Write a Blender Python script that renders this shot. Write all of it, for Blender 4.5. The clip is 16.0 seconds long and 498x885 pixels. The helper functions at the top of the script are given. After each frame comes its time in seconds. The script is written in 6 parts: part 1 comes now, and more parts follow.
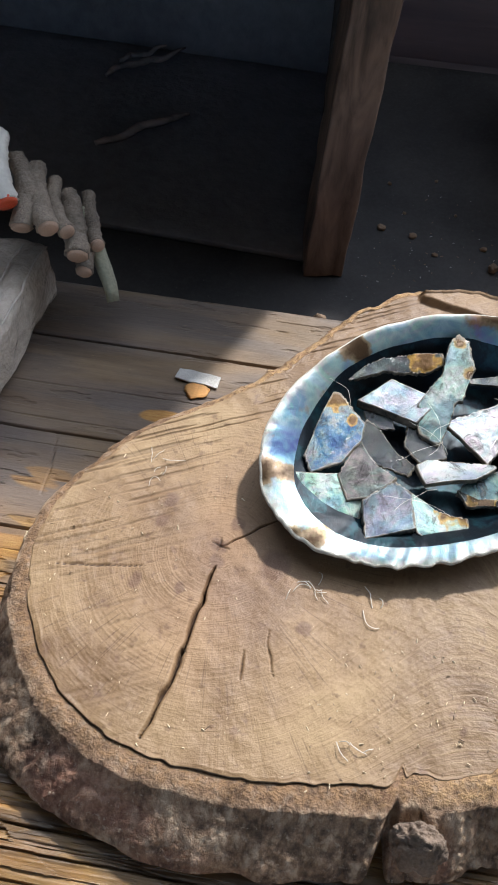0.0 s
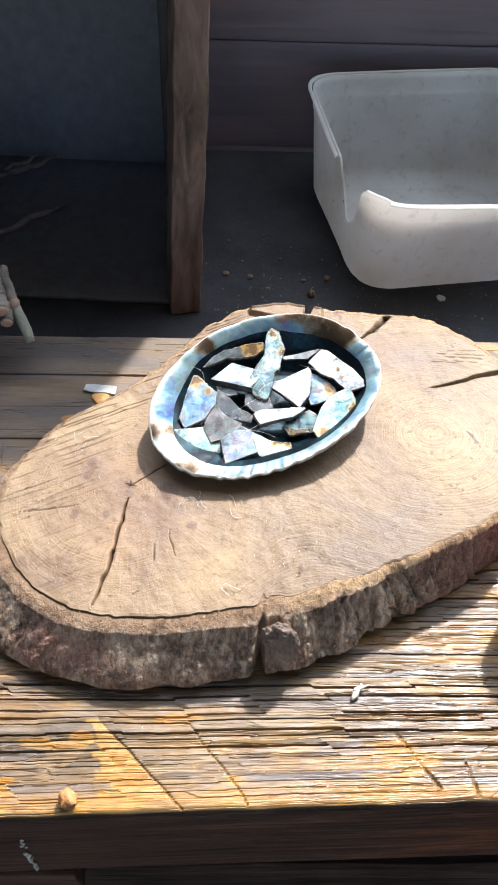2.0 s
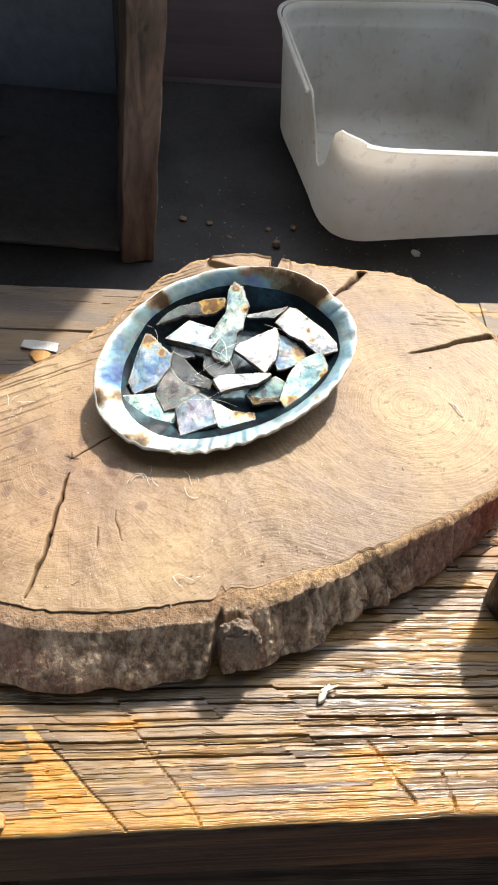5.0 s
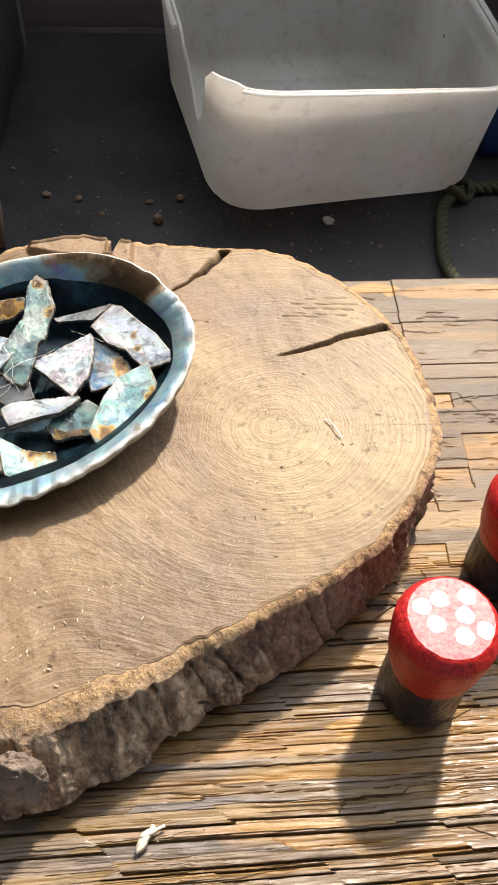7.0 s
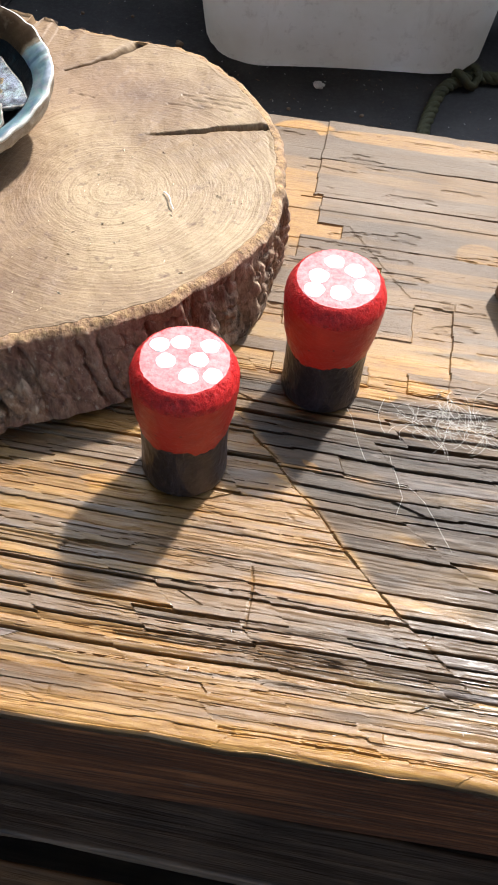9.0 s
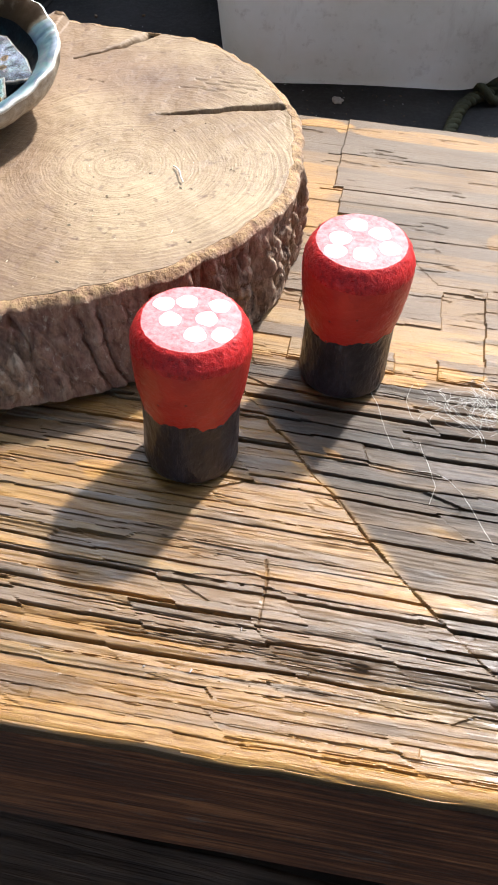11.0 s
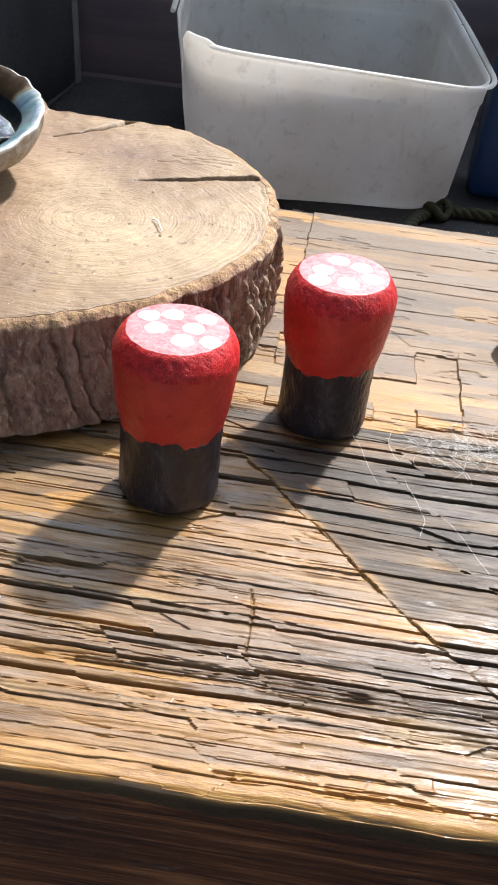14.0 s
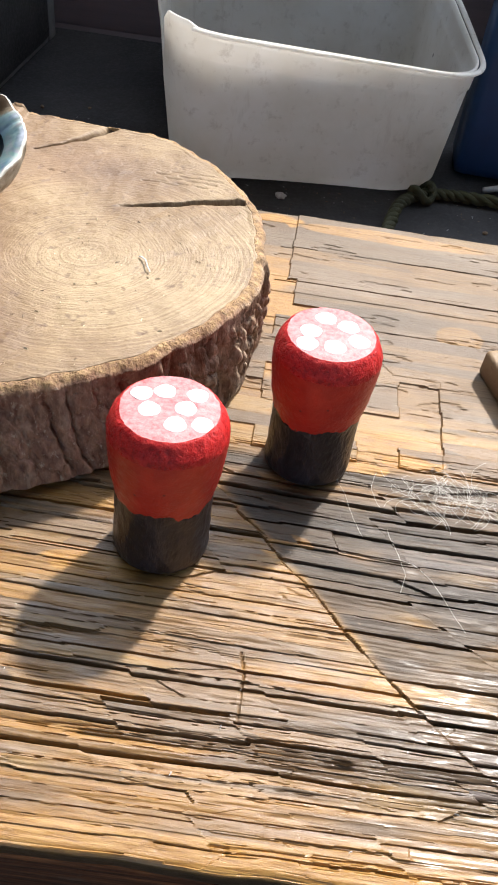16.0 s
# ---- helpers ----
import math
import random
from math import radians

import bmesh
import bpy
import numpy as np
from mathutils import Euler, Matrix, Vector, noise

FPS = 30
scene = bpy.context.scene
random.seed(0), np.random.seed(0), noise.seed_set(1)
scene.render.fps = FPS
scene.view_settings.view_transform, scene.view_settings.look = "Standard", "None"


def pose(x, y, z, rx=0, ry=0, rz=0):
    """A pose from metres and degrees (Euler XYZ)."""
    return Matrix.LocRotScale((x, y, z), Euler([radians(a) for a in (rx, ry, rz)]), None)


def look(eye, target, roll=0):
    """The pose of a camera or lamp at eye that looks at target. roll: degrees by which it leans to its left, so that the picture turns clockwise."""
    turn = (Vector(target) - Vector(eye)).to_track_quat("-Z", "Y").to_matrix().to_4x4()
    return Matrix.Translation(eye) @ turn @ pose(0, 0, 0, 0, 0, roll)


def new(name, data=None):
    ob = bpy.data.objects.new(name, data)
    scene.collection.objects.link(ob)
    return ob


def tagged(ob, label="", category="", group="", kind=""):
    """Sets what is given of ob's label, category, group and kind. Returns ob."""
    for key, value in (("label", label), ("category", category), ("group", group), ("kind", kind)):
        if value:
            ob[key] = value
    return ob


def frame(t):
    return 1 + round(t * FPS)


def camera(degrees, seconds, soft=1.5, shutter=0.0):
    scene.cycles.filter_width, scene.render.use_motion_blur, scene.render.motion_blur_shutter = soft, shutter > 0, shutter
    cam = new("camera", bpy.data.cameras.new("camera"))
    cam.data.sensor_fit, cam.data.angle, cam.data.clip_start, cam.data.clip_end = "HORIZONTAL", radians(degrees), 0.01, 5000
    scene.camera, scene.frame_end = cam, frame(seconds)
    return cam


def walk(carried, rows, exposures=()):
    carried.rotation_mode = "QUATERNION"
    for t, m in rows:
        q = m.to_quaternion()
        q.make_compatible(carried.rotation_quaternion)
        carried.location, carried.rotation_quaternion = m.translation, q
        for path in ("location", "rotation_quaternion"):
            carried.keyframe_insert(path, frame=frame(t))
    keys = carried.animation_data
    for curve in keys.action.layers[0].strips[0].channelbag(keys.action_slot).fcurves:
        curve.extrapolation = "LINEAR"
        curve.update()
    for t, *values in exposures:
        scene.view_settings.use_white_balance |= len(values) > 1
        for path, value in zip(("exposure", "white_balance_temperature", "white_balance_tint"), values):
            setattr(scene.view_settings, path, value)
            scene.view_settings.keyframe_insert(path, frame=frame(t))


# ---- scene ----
cam = camera(34.2, 16.0, 1.8)
PATH = [
    (0, (-0.133, -0.076, 0.274), (-0.344, 1.049, -1.367), 2.5),
    (0.5, (-0.11, -0.086, 0.276), (-0.316, 1.054, -1.354), 1.3),
    (1, (-0.09, -0.108, 0.297), (-0.216, 1.092, -1.298), 3.2),
    (1.5, (-0.089, -0.147, 0.327), (-0.246, 1.081, -1.243), -0.4),
    (2, (-0.105, -0.193, 0.352), (-0.113, 1.097, -1.176), 2.6),
    (2.5, (-0.136, -0.237, 0.361), (-0.044, 1.081, -1.14), 4.3),
    (3, (-0.158, -0.27, 0.369), (-0.045, 1.078, -1.104), 3.4),
    (3.5, (-0.161, -0.268, 0.368), (0.033, 1.085, -1.092), 4.8),
    (3.7, (-0.157, -0.253, 0.366), (0.041, 1.077, -1.115), 5.6),
    (5.8, (-0.074, -0.119, 0.297), (-0.057, 1.066, -1.315), 5.1),
    (6, (-0.067, -0.11, 0.294), (-0.061, 1.081, -1.313), 3.1),
    (6.5, (-0.063, -0.096, 0.281), (0.027, 1.054, -1.353), 3.8),
    (7, (-0.033, -0.083, 0.267), (0.054, 1.064, -1.368), 4.2),
    (7.5, (0.003, -0.075, 0.265), (-0.054, 1.034, -1.398), 2.6),
    (8, (0.045, -0.086, 0.253), (-0.047, 1.025, -1.408), 3.4),
    (8.5, (0.069, -0.111, 0.234), (-0.082, 0.991, -1.427), 4.7),
    (9, (0.082, -0.13, 0.225), (-0.12, 0.964, -1.437), 3.4),
    (9.5, (0.082, -0.131, 0.219), (-0.163, 0.954, -1.443), 1.8),
    (10, (0.086, -0.132, 0.215), (-0.195, 0.964, -1.435), 0.4),
    (10.2, (0.086, -0.133, 0.213), (-0.203, 0.969, -1.431), 0.3),
    (12.3, (0.08, -0.147, 0.15), (-0.172, 1.292, -1.216), 3.8),
    (12.5, (0.077, -0.153, 0.15), (-0.176, 1.297, -1.205), 3.9),
    (13, (0.07, -0.157, 0.152), (-0.204, 1.312, -1.176), 3.9),
    (13.5, (0.071, -0.16, 0.154), (-0.204, 1.333, -1.149), 4.2),
    (14, (0.08, -0.156, 0.155), (-0.133, 1.368, -1.122), 5.7),
    (14.5, (0.077, -0.148, 0.154), (-0.123, 1.386, -1.115), 5.8),
    (15, (0.073, -0.145, 0.158), (-0.109, 1.334, -1.177), 5.9),
    (15.5, (0.072, -0.145, 0.17), (-0.053, 1.29, -1.217), 7.2),
    (16, (0.07, -0.136, 0.189), (-0.051, 1.265, -1.233), 7.7),
]
EXPOSURES = [(0.0, 0.41, 6050, 10), (1.0, 0.78, 6100, 10), (2.0, 0.97, 5850, 10), (2.5, 0.92, 5800, 10), (3.5, 0.97, 6050, 10), (6.0, 0.79, 6700, 8), (7.0, 0.73, 6700, 10), (8.0, 0.58, 6350, 10), (9.5, 0.88, 6000, 10), (10.0, 0.89, 5970, 10), (13.5, 0.92, 5880, 10), (15.0, 0.77, 6100, 10), (16.0, 0.79, 6200, 10)]
walk(cam, [(t, look(eye, target, roll)) for t, eye, target, roll in PATH], EXPOSURES)

# ---- light ----
SUN_AZ, SUN_EL = 68.5, 48.0          # degrees: from +x towards +y, above the horizon
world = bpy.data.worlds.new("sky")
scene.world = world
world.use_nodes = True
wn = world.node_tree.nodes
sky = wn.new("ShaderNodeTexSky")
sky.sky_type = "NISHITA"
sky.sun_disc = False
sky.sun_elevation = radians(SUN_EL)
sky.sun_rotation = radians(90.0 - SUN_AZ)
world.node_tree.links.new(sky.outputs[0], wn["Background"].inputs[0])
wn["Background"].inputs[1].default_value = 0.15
sun = new("sun", bpy.data.lights.new("sun", "SUN"))
sun.data.energy, sun.data.angle, sun.data.color = 4.65, radians(2.8), (1.0, 0.92, 0.81)
toward = Vector((math.cos(radians(SUN_AZ)) * math.cos(radians(SUN_EL)), math.sin(radians(SUN_AZ)) * math.cos(radians(SUN_EL)), math.sin(radians(SUN_EL))))
sun.matrix_world = look(toward * 4, (0, 0, 0))
# skylight in the window's opening
glow = new("window_skylight", bpy.data.lights.new("window_skylight", "AREA"))
glow.data.shape, glow.data.size, glow.data.size_y = "RECTANGLE", 2.0, 1.1
glow.data.energy, glow.data.color = 12.0, (0.86, 0.93, 1.0)
glow.matrix_world = look((0.3, 0.57, 0.74), (0.26, -0.6, 0.0))

# the whole bench and room are turned a little against the axes
ROOM = pose(0, 0, 0, 0, 0, 3.0)
SHELF_Z, WALL_Y = -0.042, 0.50


# ---- numeric noise ----
def vnoise(x, y, seed=0):
    rng = np.random.RandomState(seed)
    tab = rng.rand(256, 256)
    xi, yi = np.floor(x).astype(int), np.floor(y).astype(int)
    fx, fy = x - xi, y - yi
    fx, fy = fx * fx * (3 - 2 * fx), fy * fy * (3 - 2 * fy)
    a, b = tab[xi & 255, yi & 255], tab[(xi + 1) & 255, yi & 255]
    c, d = tab[xi & 255, (yi + 1) & 255], tab[(xi + 1) & 255, (yi + 1) & 255]
    return (a * (1 - fx) + b * fx) * (1 - fy) + (c * (1 - fx) + d * fx) * fy


def fbm(x, y, seed=0, octaves=4):
    out, amp, tot = 0, 1.0, 0
    for n in range(octaves):
        out = out + amp * vnoise(x, y, seed + n)
        x, y = (0.80 * x - 0.60 * y) * 2 + 7.3, (0.60 * x + 0.80 * y) * 2 + 3.1
        tot += amp
        amp *= 0.5
    return out / tot


def smooth(a, b, x):
    t = np.clip((x - a) / (b - a), 0, 1)
    return t * t * (3 - 2 * t)


def seg_dist(x, y, a, b):
    ax, ay, bx, by = *a, *b
    dx, dy = bx - ax, by - ay
    t = np.clip(((x - ax) * dx + (y - ay) * dy) / (dx * dx + dy * dy), 0, 1)
    return np.hypot(x - ax - t * dx, y - ay - t * dy), t


# ---- mesh helpers ----
def grid_mesh(name, P, close_u=False, close_v=False, attrs=None):
    """A mesh from an (nu, nv, 3) array of places."""
    nu, nv = P.shape[:2]
    ids = np.arange(nu * nv).reshape(nu, nv)
    a = ids if close_u else ids[:-1]
    b = np.roll(ids, -1, 0) if close_u else ids[1:]
    if close_v:
        a2, b2 = np.roll(a, -1, 1), np.roll(b, -1, 1)
    else:
        a, a2, b, b2 = a[:, :-1], a[:, 1:], b[:, :-1], b[:, 1:]
    quads = np.stack([a, b, b2, a2], -1).reshape(-1, 4)
    me = bpy.data.meshes.new(name)
    me.vertices.add(nu * nv)
    me.vertices.foreach_set("co", P.reshape(-1).astype(np.float32))
    me.loops.add(quads.size)
    me.loops.foreach_set("vertex_index", quads.reshape(-1).astype(np.int32))
    me.polygons.add(len(quads))
    me.polygons.foreach_set("loop_start", np.arange(0, quads.size, 4, dtype=np.int32))
    me.polygons.foreach_set("use_smooth", np.ones(len(quads), dtype=bool))
    me.update(calc_edges=True)
    me.validate()
    for key, val in (attrs or {}).items():
        at = me.attributes.new(key, "FLOAT", "POINT")
        at.data.foreach_set("value", np.ascontiguousarray(val, dtype=np.float32).reshape(-1))
    return me


def bm_mesh(name, bm, flat=False):
    me = bpy.data.meshes.new(name)
    bmesh.ops.recalc_face_normals(bm, faces=bm.faces)
    bm.to_mesh(me)
    bm.free()
    if not flat:
        me.polygons.foreach_set("use_smooth", np.ones(len(me.polygons), dtype=bool))
    return me


def part(name, data, material, parent=None, label=""):
    """One mesh object, from a bmesh or a mesh, under its thing."""
    me = data if isinstance(data, bpy.types.Mesh) else bm_mesh(name, data)
    if material and not me.materials:
        me.materials.append(material)
    ob = new(name, me)
    if parent:
        ob.parent = parent
    if label:
        tagged(ob, label)
    return ob


def box_bm(lo, hi, bevel=0.002, seg=2):
    bm = bmesh.new()
    bmesh.ops.create_cube(bm, size=1)
    for v in bm.verts:
        v.co = Vector([(l + h) / 2 + c * (h - l) for l, h, c in zip(lo, hi, v.co)])
    if bevel:
        bmesh.ops.bevel(bm, geom=bm.edges[:], offset=bevel, segments=seg, affect="EDGES", profile=0.5)
    return bm


def rough_box(name, lo, hi, step, amp, seed, bevel=0.002):
    """A box with subdivided, uneven faces."""
    bm = box_bm(lo, hi, bevel)
    longest = [e for e in bm.edges if e.calc_length() > step * 2]
    cuts = max(1, int(max(h - l for l, h in zip(lo, hi)) / step))
    bmesh.ops.subdivide_edges(bm, edges=longest, cuts=min(cuts, 40), use_grid_fill=True)
    for v in bm.verts:
        n = noise.noise_vector(v.co * 40 + Vector((seed, 0, 0))) + 0.5 * noise.noise_vector(v.co * 150)
        v.co += n * amp
    return bm_mesh(name, bm)


def tube_mesh(name, pts, radii, n=12, lump=0.0, seed=0, caps=True):
    """A round rod along a line of places."""
    pts = [Vector(p) for p in pts]
    rng = random.Random(seed)
    bm, rings, up = bmesh.new(), [], Vector((0.31, 0.2, 0.93)).normalized()
    for i, p in enumerate(pts):
        d = (pts[min(i + 1, len(pts) - 1)] - pts[max(i - 1, 0)]).normalized()
        x = d.cross(up).normalized()
        y = d.cross(x).normalized()
        r = radii[i] if isinstance(radii, (list, tuple)) else radii
        ring = []
        for k in range(n):
            a = 2 * math.pi * k / n
            rr = r * (1 + lump * (rng.random() - 0.5))
            ring.append(bm.verts.new(p + x * rr * math.cos(a) + y * rr * math.sin(a)))
        rings.append(ring)
    for a, b in zip(rings, rings[1:]):
        for k in range(n):
            bm.faces.new((a[k], a[(k + 1) % n], b[(k + 1) % n], b[k]))
    if caps:
        bm.faces.new(rings[0][::-1])
        bm.faces.new(rings[-1])
    return bm_mesh(name, bm)


# ---- materials ----
class Mat:
    """A small wrapper for a node material with one Principled shader."""

    def __init__(self, name, rough=0.6, metal=0.0, spec=0.5):
        self.m = bpy.data.materials.new(name)
        self.m.use_nodes = True
        self.t = self.m.node_tree
        self.n, self.l = self.t.nodes, self.t.links
        self.b = self.n["Principled BSDF"]
        self.b.inputs["Roughness"].default_value = rough
        self.b.inputs["Metallic"].default_value = metal
        self.b.inputs["Specular IOR Level"].default_value = spec

    def put(self, node, key, v):
        if v is None:
            return
        if isinstance(v, bpy.types.NodeSocket):
            self.l.new(v, node.inputs[key])
        else:
            node.inputs[key].default_value = v

    def pos(self, scale=(1, 1, 1), rot=0.0, loc=(0, 0, 0)):
        tc, mp = self.n.new("ShaderNodeTexCoord"), self.n.new("ShaderNodeMapping")
        self.l.new(tc.outputs["Object"], mp.inputs[0])
        mp.inputs["Scale"].default_value = scale
        mp.inputs["Rotation"].default_value = (0, 0, radians(rot))
        mp.inputs["Location"].default_value = loc
        return mp.outputs[0]

    def noise(self, vec, scale, detail=4, rough=0.55, distort=0.0):
        nd = self.n.new("ShaderNodeTexNoise")
        self.put(nd, "Vector", vec)
        nd.inputs["Scale"].default_value = scale
        nd.inputs["Detail"].default_value = detail
        nd.inputs["Roughness"].default_value = rough
        nd.inputs["Distortion"].default_value = distort
        return nd.outputs[0]

    def voronoi(self, vec, scale, feature="F1", out=0):
        nd = self.n.new("ShaderNodeTexVoronoi")
        nd.feature = feature
        self.put(nd, "Vector", vec)
        nd.inputs["Scale"].default_value = scale
        return nd.outputs[out]

    def attr(self, name):
        nd = self.n.new("ShaderNodeAttribute")
        nd.attribute_name = name
        return nd.outputs["Fac"]

    def random(self):
        return self.n.new("ShaderNodeObjectInfo").outputs["Random"]

    def ramp(self, fac, stops):
        nd = self.n.new("ShaderNodeValToRGB")
        self.put(nd, 0, fac)
        els = nd.color_ramp.elements
        while len(els) < len(stops):
            els.new(0.5)
        for e, (p, c) in zip(els, stops):
            e.position = p
            e.color = (*c, 1) if isinstance(c, tuple) else (c, c, c, 1)
        return nd.outputs[0]

    def mix(self, fac, a, b, mode="MIX"):
        nd = self.n.new("ShaderNodeMix")
        nd.data_type, nd.blend_type = "RGBA", mode
        self.put(nd, 0, fac)
        for key, v in ((6, a), (7, b)):
            if isinstance(v, tuple):
                v = (*v[:3], 1)
            self.put(nd, key, v)
        return nd.outputs[2]

    def math(self, op, a, b=0.0, clamp=False):
        nd = self.n.new("ShaderNodeMath")
        nd.operation, nd.use_clamp = op, clamp
        self.put(nd, 0, a)
        self.put(nd, 1, b)
        return nd.outputs[0]

    def color(self, v):
        self.put(self.b, "Base Color", (*v, 1) if isinstance(v, tuple) else v)
        return self

    def rough(self, v):
        self.put(self.b, "Roughness", v)
        return self

    def bump(self, height, dist=0.001, strength=0.6):
        nd = self.n.new("ShaderNodeBump")
        nd.inputs["Strength"].default_value = strength
        nd.inputs["Distance"].default_value = dist
        self.put(nd, "Height", height)
        if self.b.inputs["Normal"].is_linked:
            self.l.new(self.b.inputs["Normal"].links[0].from_socket, nd.inputs["Normal"])
        self.l.new(nd.outputs[0], self.b.inputs["Normal"])
        return self


def plain(name, rgb, rough=0.6, vary=0.25, scale=60.0, bump=0.0004, metal=0.0, spec=0.5):
    """A plain surface with a little mottling and relief."""
    m = Mat(name, rough, metal, spec)
    v = m.pos()
    big, fine = m.noise(v, scale * 0.2), m.noise(v, scale * 4)
    k = m.math("ADD", m.math("MULTIPLY", big, 0.65), m.math("MULTIPLY", fine, 0.35))
    lo, hi = tuple(c * (1 - vary) for c in rgb), tuple(min(1, c * (1 + vary)) for c in rgb)
    m.color(m.ramp(k, [(0.3, lo), (0.7, hi)]))
    m.rough(m.ramp(big, [(0.3, rough * 0.85), (0.7, min(1, rough * 1.15))]))
    m.bump(m.noise(v, scale * 6), bump, 0.5)
    return m.m


def bench_material():
    m = Mat("weathered_bench_wood", 0.45)
    v2 = m.pos((0.3, 1, 1))
    grain = m.noise(m.pos((0.045, 1, 1)), 1500, 6, 0.75, 0.2)
    fine = m.noise(m.pos((0.09, 1, 1)), 4200, 3, 0.65)
    blot = m.noise(v2, 26, 5, 0.65)
    speck = m.noise(m.pos((0.35, 1, 1)), 620, 5, 0.75)
    tone, hue = m.attr("tone"), m.attr("hue")
    c = m.ramp(hue, [(0.0, (0.150, 0.088, 0.047)), (0.22, (0.190, 0.116, 0.062)), (0.36, (0.170, 0.110, 0.072)), (0.48, (0.190, 0.136, 0.100)), (0.60, (0.160, 0.098, 0.055)), (0.74, (0.290, 0.185, 0.088)), (0.86, (0.235, 0.158, 0.090)), (0.94, (0.205, 0.155, 0.132)), (1.0, (0.150, 0.122, 0.122))])
    k = m.math("ADD", m.math("MULTIPLY", grain, 0.42), m.math("ADD", m.math("MULTIPLY", fine, 0.18), m.math("MULTIPLY", tone, 0.40)))
    c = m.mix(1.0, c, m.ramp(k, [(0.28, 0.52), (0.45, 0.86), (0.58, 1.12), (0.75, 1.38)]), "MULTIPLY")
    c = m.mix(m.ramp(blot, [(0.50, 0.0), (0.68, 0.45)]), c, m.ramp(grain, [(0.3, (0.050, 0.030, 0.018)), (0.7, (0.150, 0.094, 0.055))]))
    fresh = m.ramp(m.math("ADD", m.math("MULTIPLY", grain, 0.6), m.math("MULTIPLY", speck, 0.4)), [(0.34, (0.19, 0.080, 0.018)), (0.50, (0.45, 0.228, 0.052)), (0.66, (0.62, 0.385, 0.125))])
    c = m.mix(m.attr("fresh"), c, fresh)
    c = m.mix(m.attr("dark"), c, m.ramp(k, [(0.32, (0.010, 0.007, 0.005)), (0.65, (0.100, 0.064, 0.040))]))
    c = m.mix(m.ramp(speck, [(0.60, 0.0), (0.72, 0.45)]), c, (0.050, 0.032, 0.022))
    c = m.mix(m.ramp(speck, [(0.28, 0.45), (0.36, 0.0)]), c, (0.44, 0.34, 0.225))
    paint = m.ramp(m.noise(v2, 75, 4, 0.7), [(0.67, 0.0), (0.72, 0.45)])
    c = m.mix(paint, c, m.mix(m.noise(v2, 9), (0.15, 0.19, 0.23), (0.34, 0.20, 0.14)))
    m.color(m.mix(1.0, c, (0.85, 0.825, 0.700), "MULTIPLY"))
    m.rough(m.math("ADD", m.ramp(m.math("ADD", m.math("MULTIPLY", blot, 0.5), m.math("MULTIPLY", speck, 0.5)), [(0.3, 0.20), (0.7, 0.48)]), m.math("MULTIPLY", m.attr("back"), 0.16)))
    m.put(m.b, "Specular IOR Level", m.ramp(m.attr("back"), [(0.0, 0.45), (1.0, 0.38)]))
    m.put(m.b, "Coat Weight", m.math("MULTIPLY", m.ramp(m.noise(m.pos((0.4, 1, 1)), 120, 4, 0.7), [(0.42, 0.0), (0.60, 0.30)]), m.math("SUBTRACT", 1.0, m.attr("back"))))
    m.put(m.b, "Coat Roughness", 0.20)
    m.bump(grain, 0.0004, 0.45).bump(fine, 0.0002, 0.4).bump(speck, 0.0004, 0.4)
    return m.m


def timber(name, dark, light, rough=0.6, along=(0.06, 1, 1), scale=160, spec=0.4):
    m = Mat(name, rough, 0, spec)
    v = m.pos(along)
    g, b = m.noise(v, scale, 5, 0.6, 0.6), m.noise(m.pos(), 14, 4)
    fine = m.noise(v, scale * 5, 3)
    mid = tuple((a + c) / 2 for a, c in zip(dark, light))
    k = m.math("ADD", m.math("MULTIPLY", g, 0.6), m.math("MULTIPLY", b, 0.4))
    m.color(m.ramp(k, [(0.33, dark), (0.5, mid), (0.68, light)]))
    m.rough(m.ramp(b, [(0.3, rough * 0.75), (0.7, min(1, rough * 1.2))]))
    m.bump(g, 0.0012, 0.6).bump(fine, 0.0004, 0.5)
    return m.m


def beam_material():
    """Stained brown wood: greyer at one end, redder at the other, with dark grain lines."""
    m = Mat("dark_stained_beam", 0.7, 0, 0.25)
    v = m.pos((0.03, 1, 1))
    g, f, b = m.noise(v, 300, 5, 0.65, 0.5), m.noise(m.pos((0.05, 1, 1)), 1500, 4, 0.7), m.noise(m.pos((0.35, 1, 1)), 22, 5, 0.65)
    k = m.math("ADD", m.math("MULTIPLY", g, 0.5), m.math("ADD", m.math("MULTIPLY", f, 0.25), m.math("MULTIPLY", b, 0.25)))
    grey = m.ramp(k, [(0.38, (0.014, 0.009, 0.007)), (0.50, (0.086, 0.042, 0.026)), (0.64, (0.165, 0.088, 0.053))])
    red = m.ramp(k, [(0.38, (0.007, 0.004, 0.003)), (0.50, (0.100, 0.033, 0.013)), (0.62, (0.36, 0.135, 0.050))])
    sp = m.n.new("ShaderNodeSeparateXYZ")
    m.l.new(m.pos(), sp.inputs[0])
    where = m.math("ADD", m.math("MULTIPLY", sp.outputs[0], 3.0), m.math("ADD", b, 0.10))
    c = m.mix(m.ramp(where, [(0.25, 0.0), (0.75, 1.0)]), grey, red)
    c = m.mix(m.ramp(m.noise(m.pos((0.5, 1, 1)), 130, 5, 0.75), [(0.60, 0.0), (0.70, 0.6)]), c, (0.16, 0.115, 0.085))
    m.color(c)
    m.bump(g, 0.0016, 0.7).bump(f, 0.0005, 0.6)
    return m.m


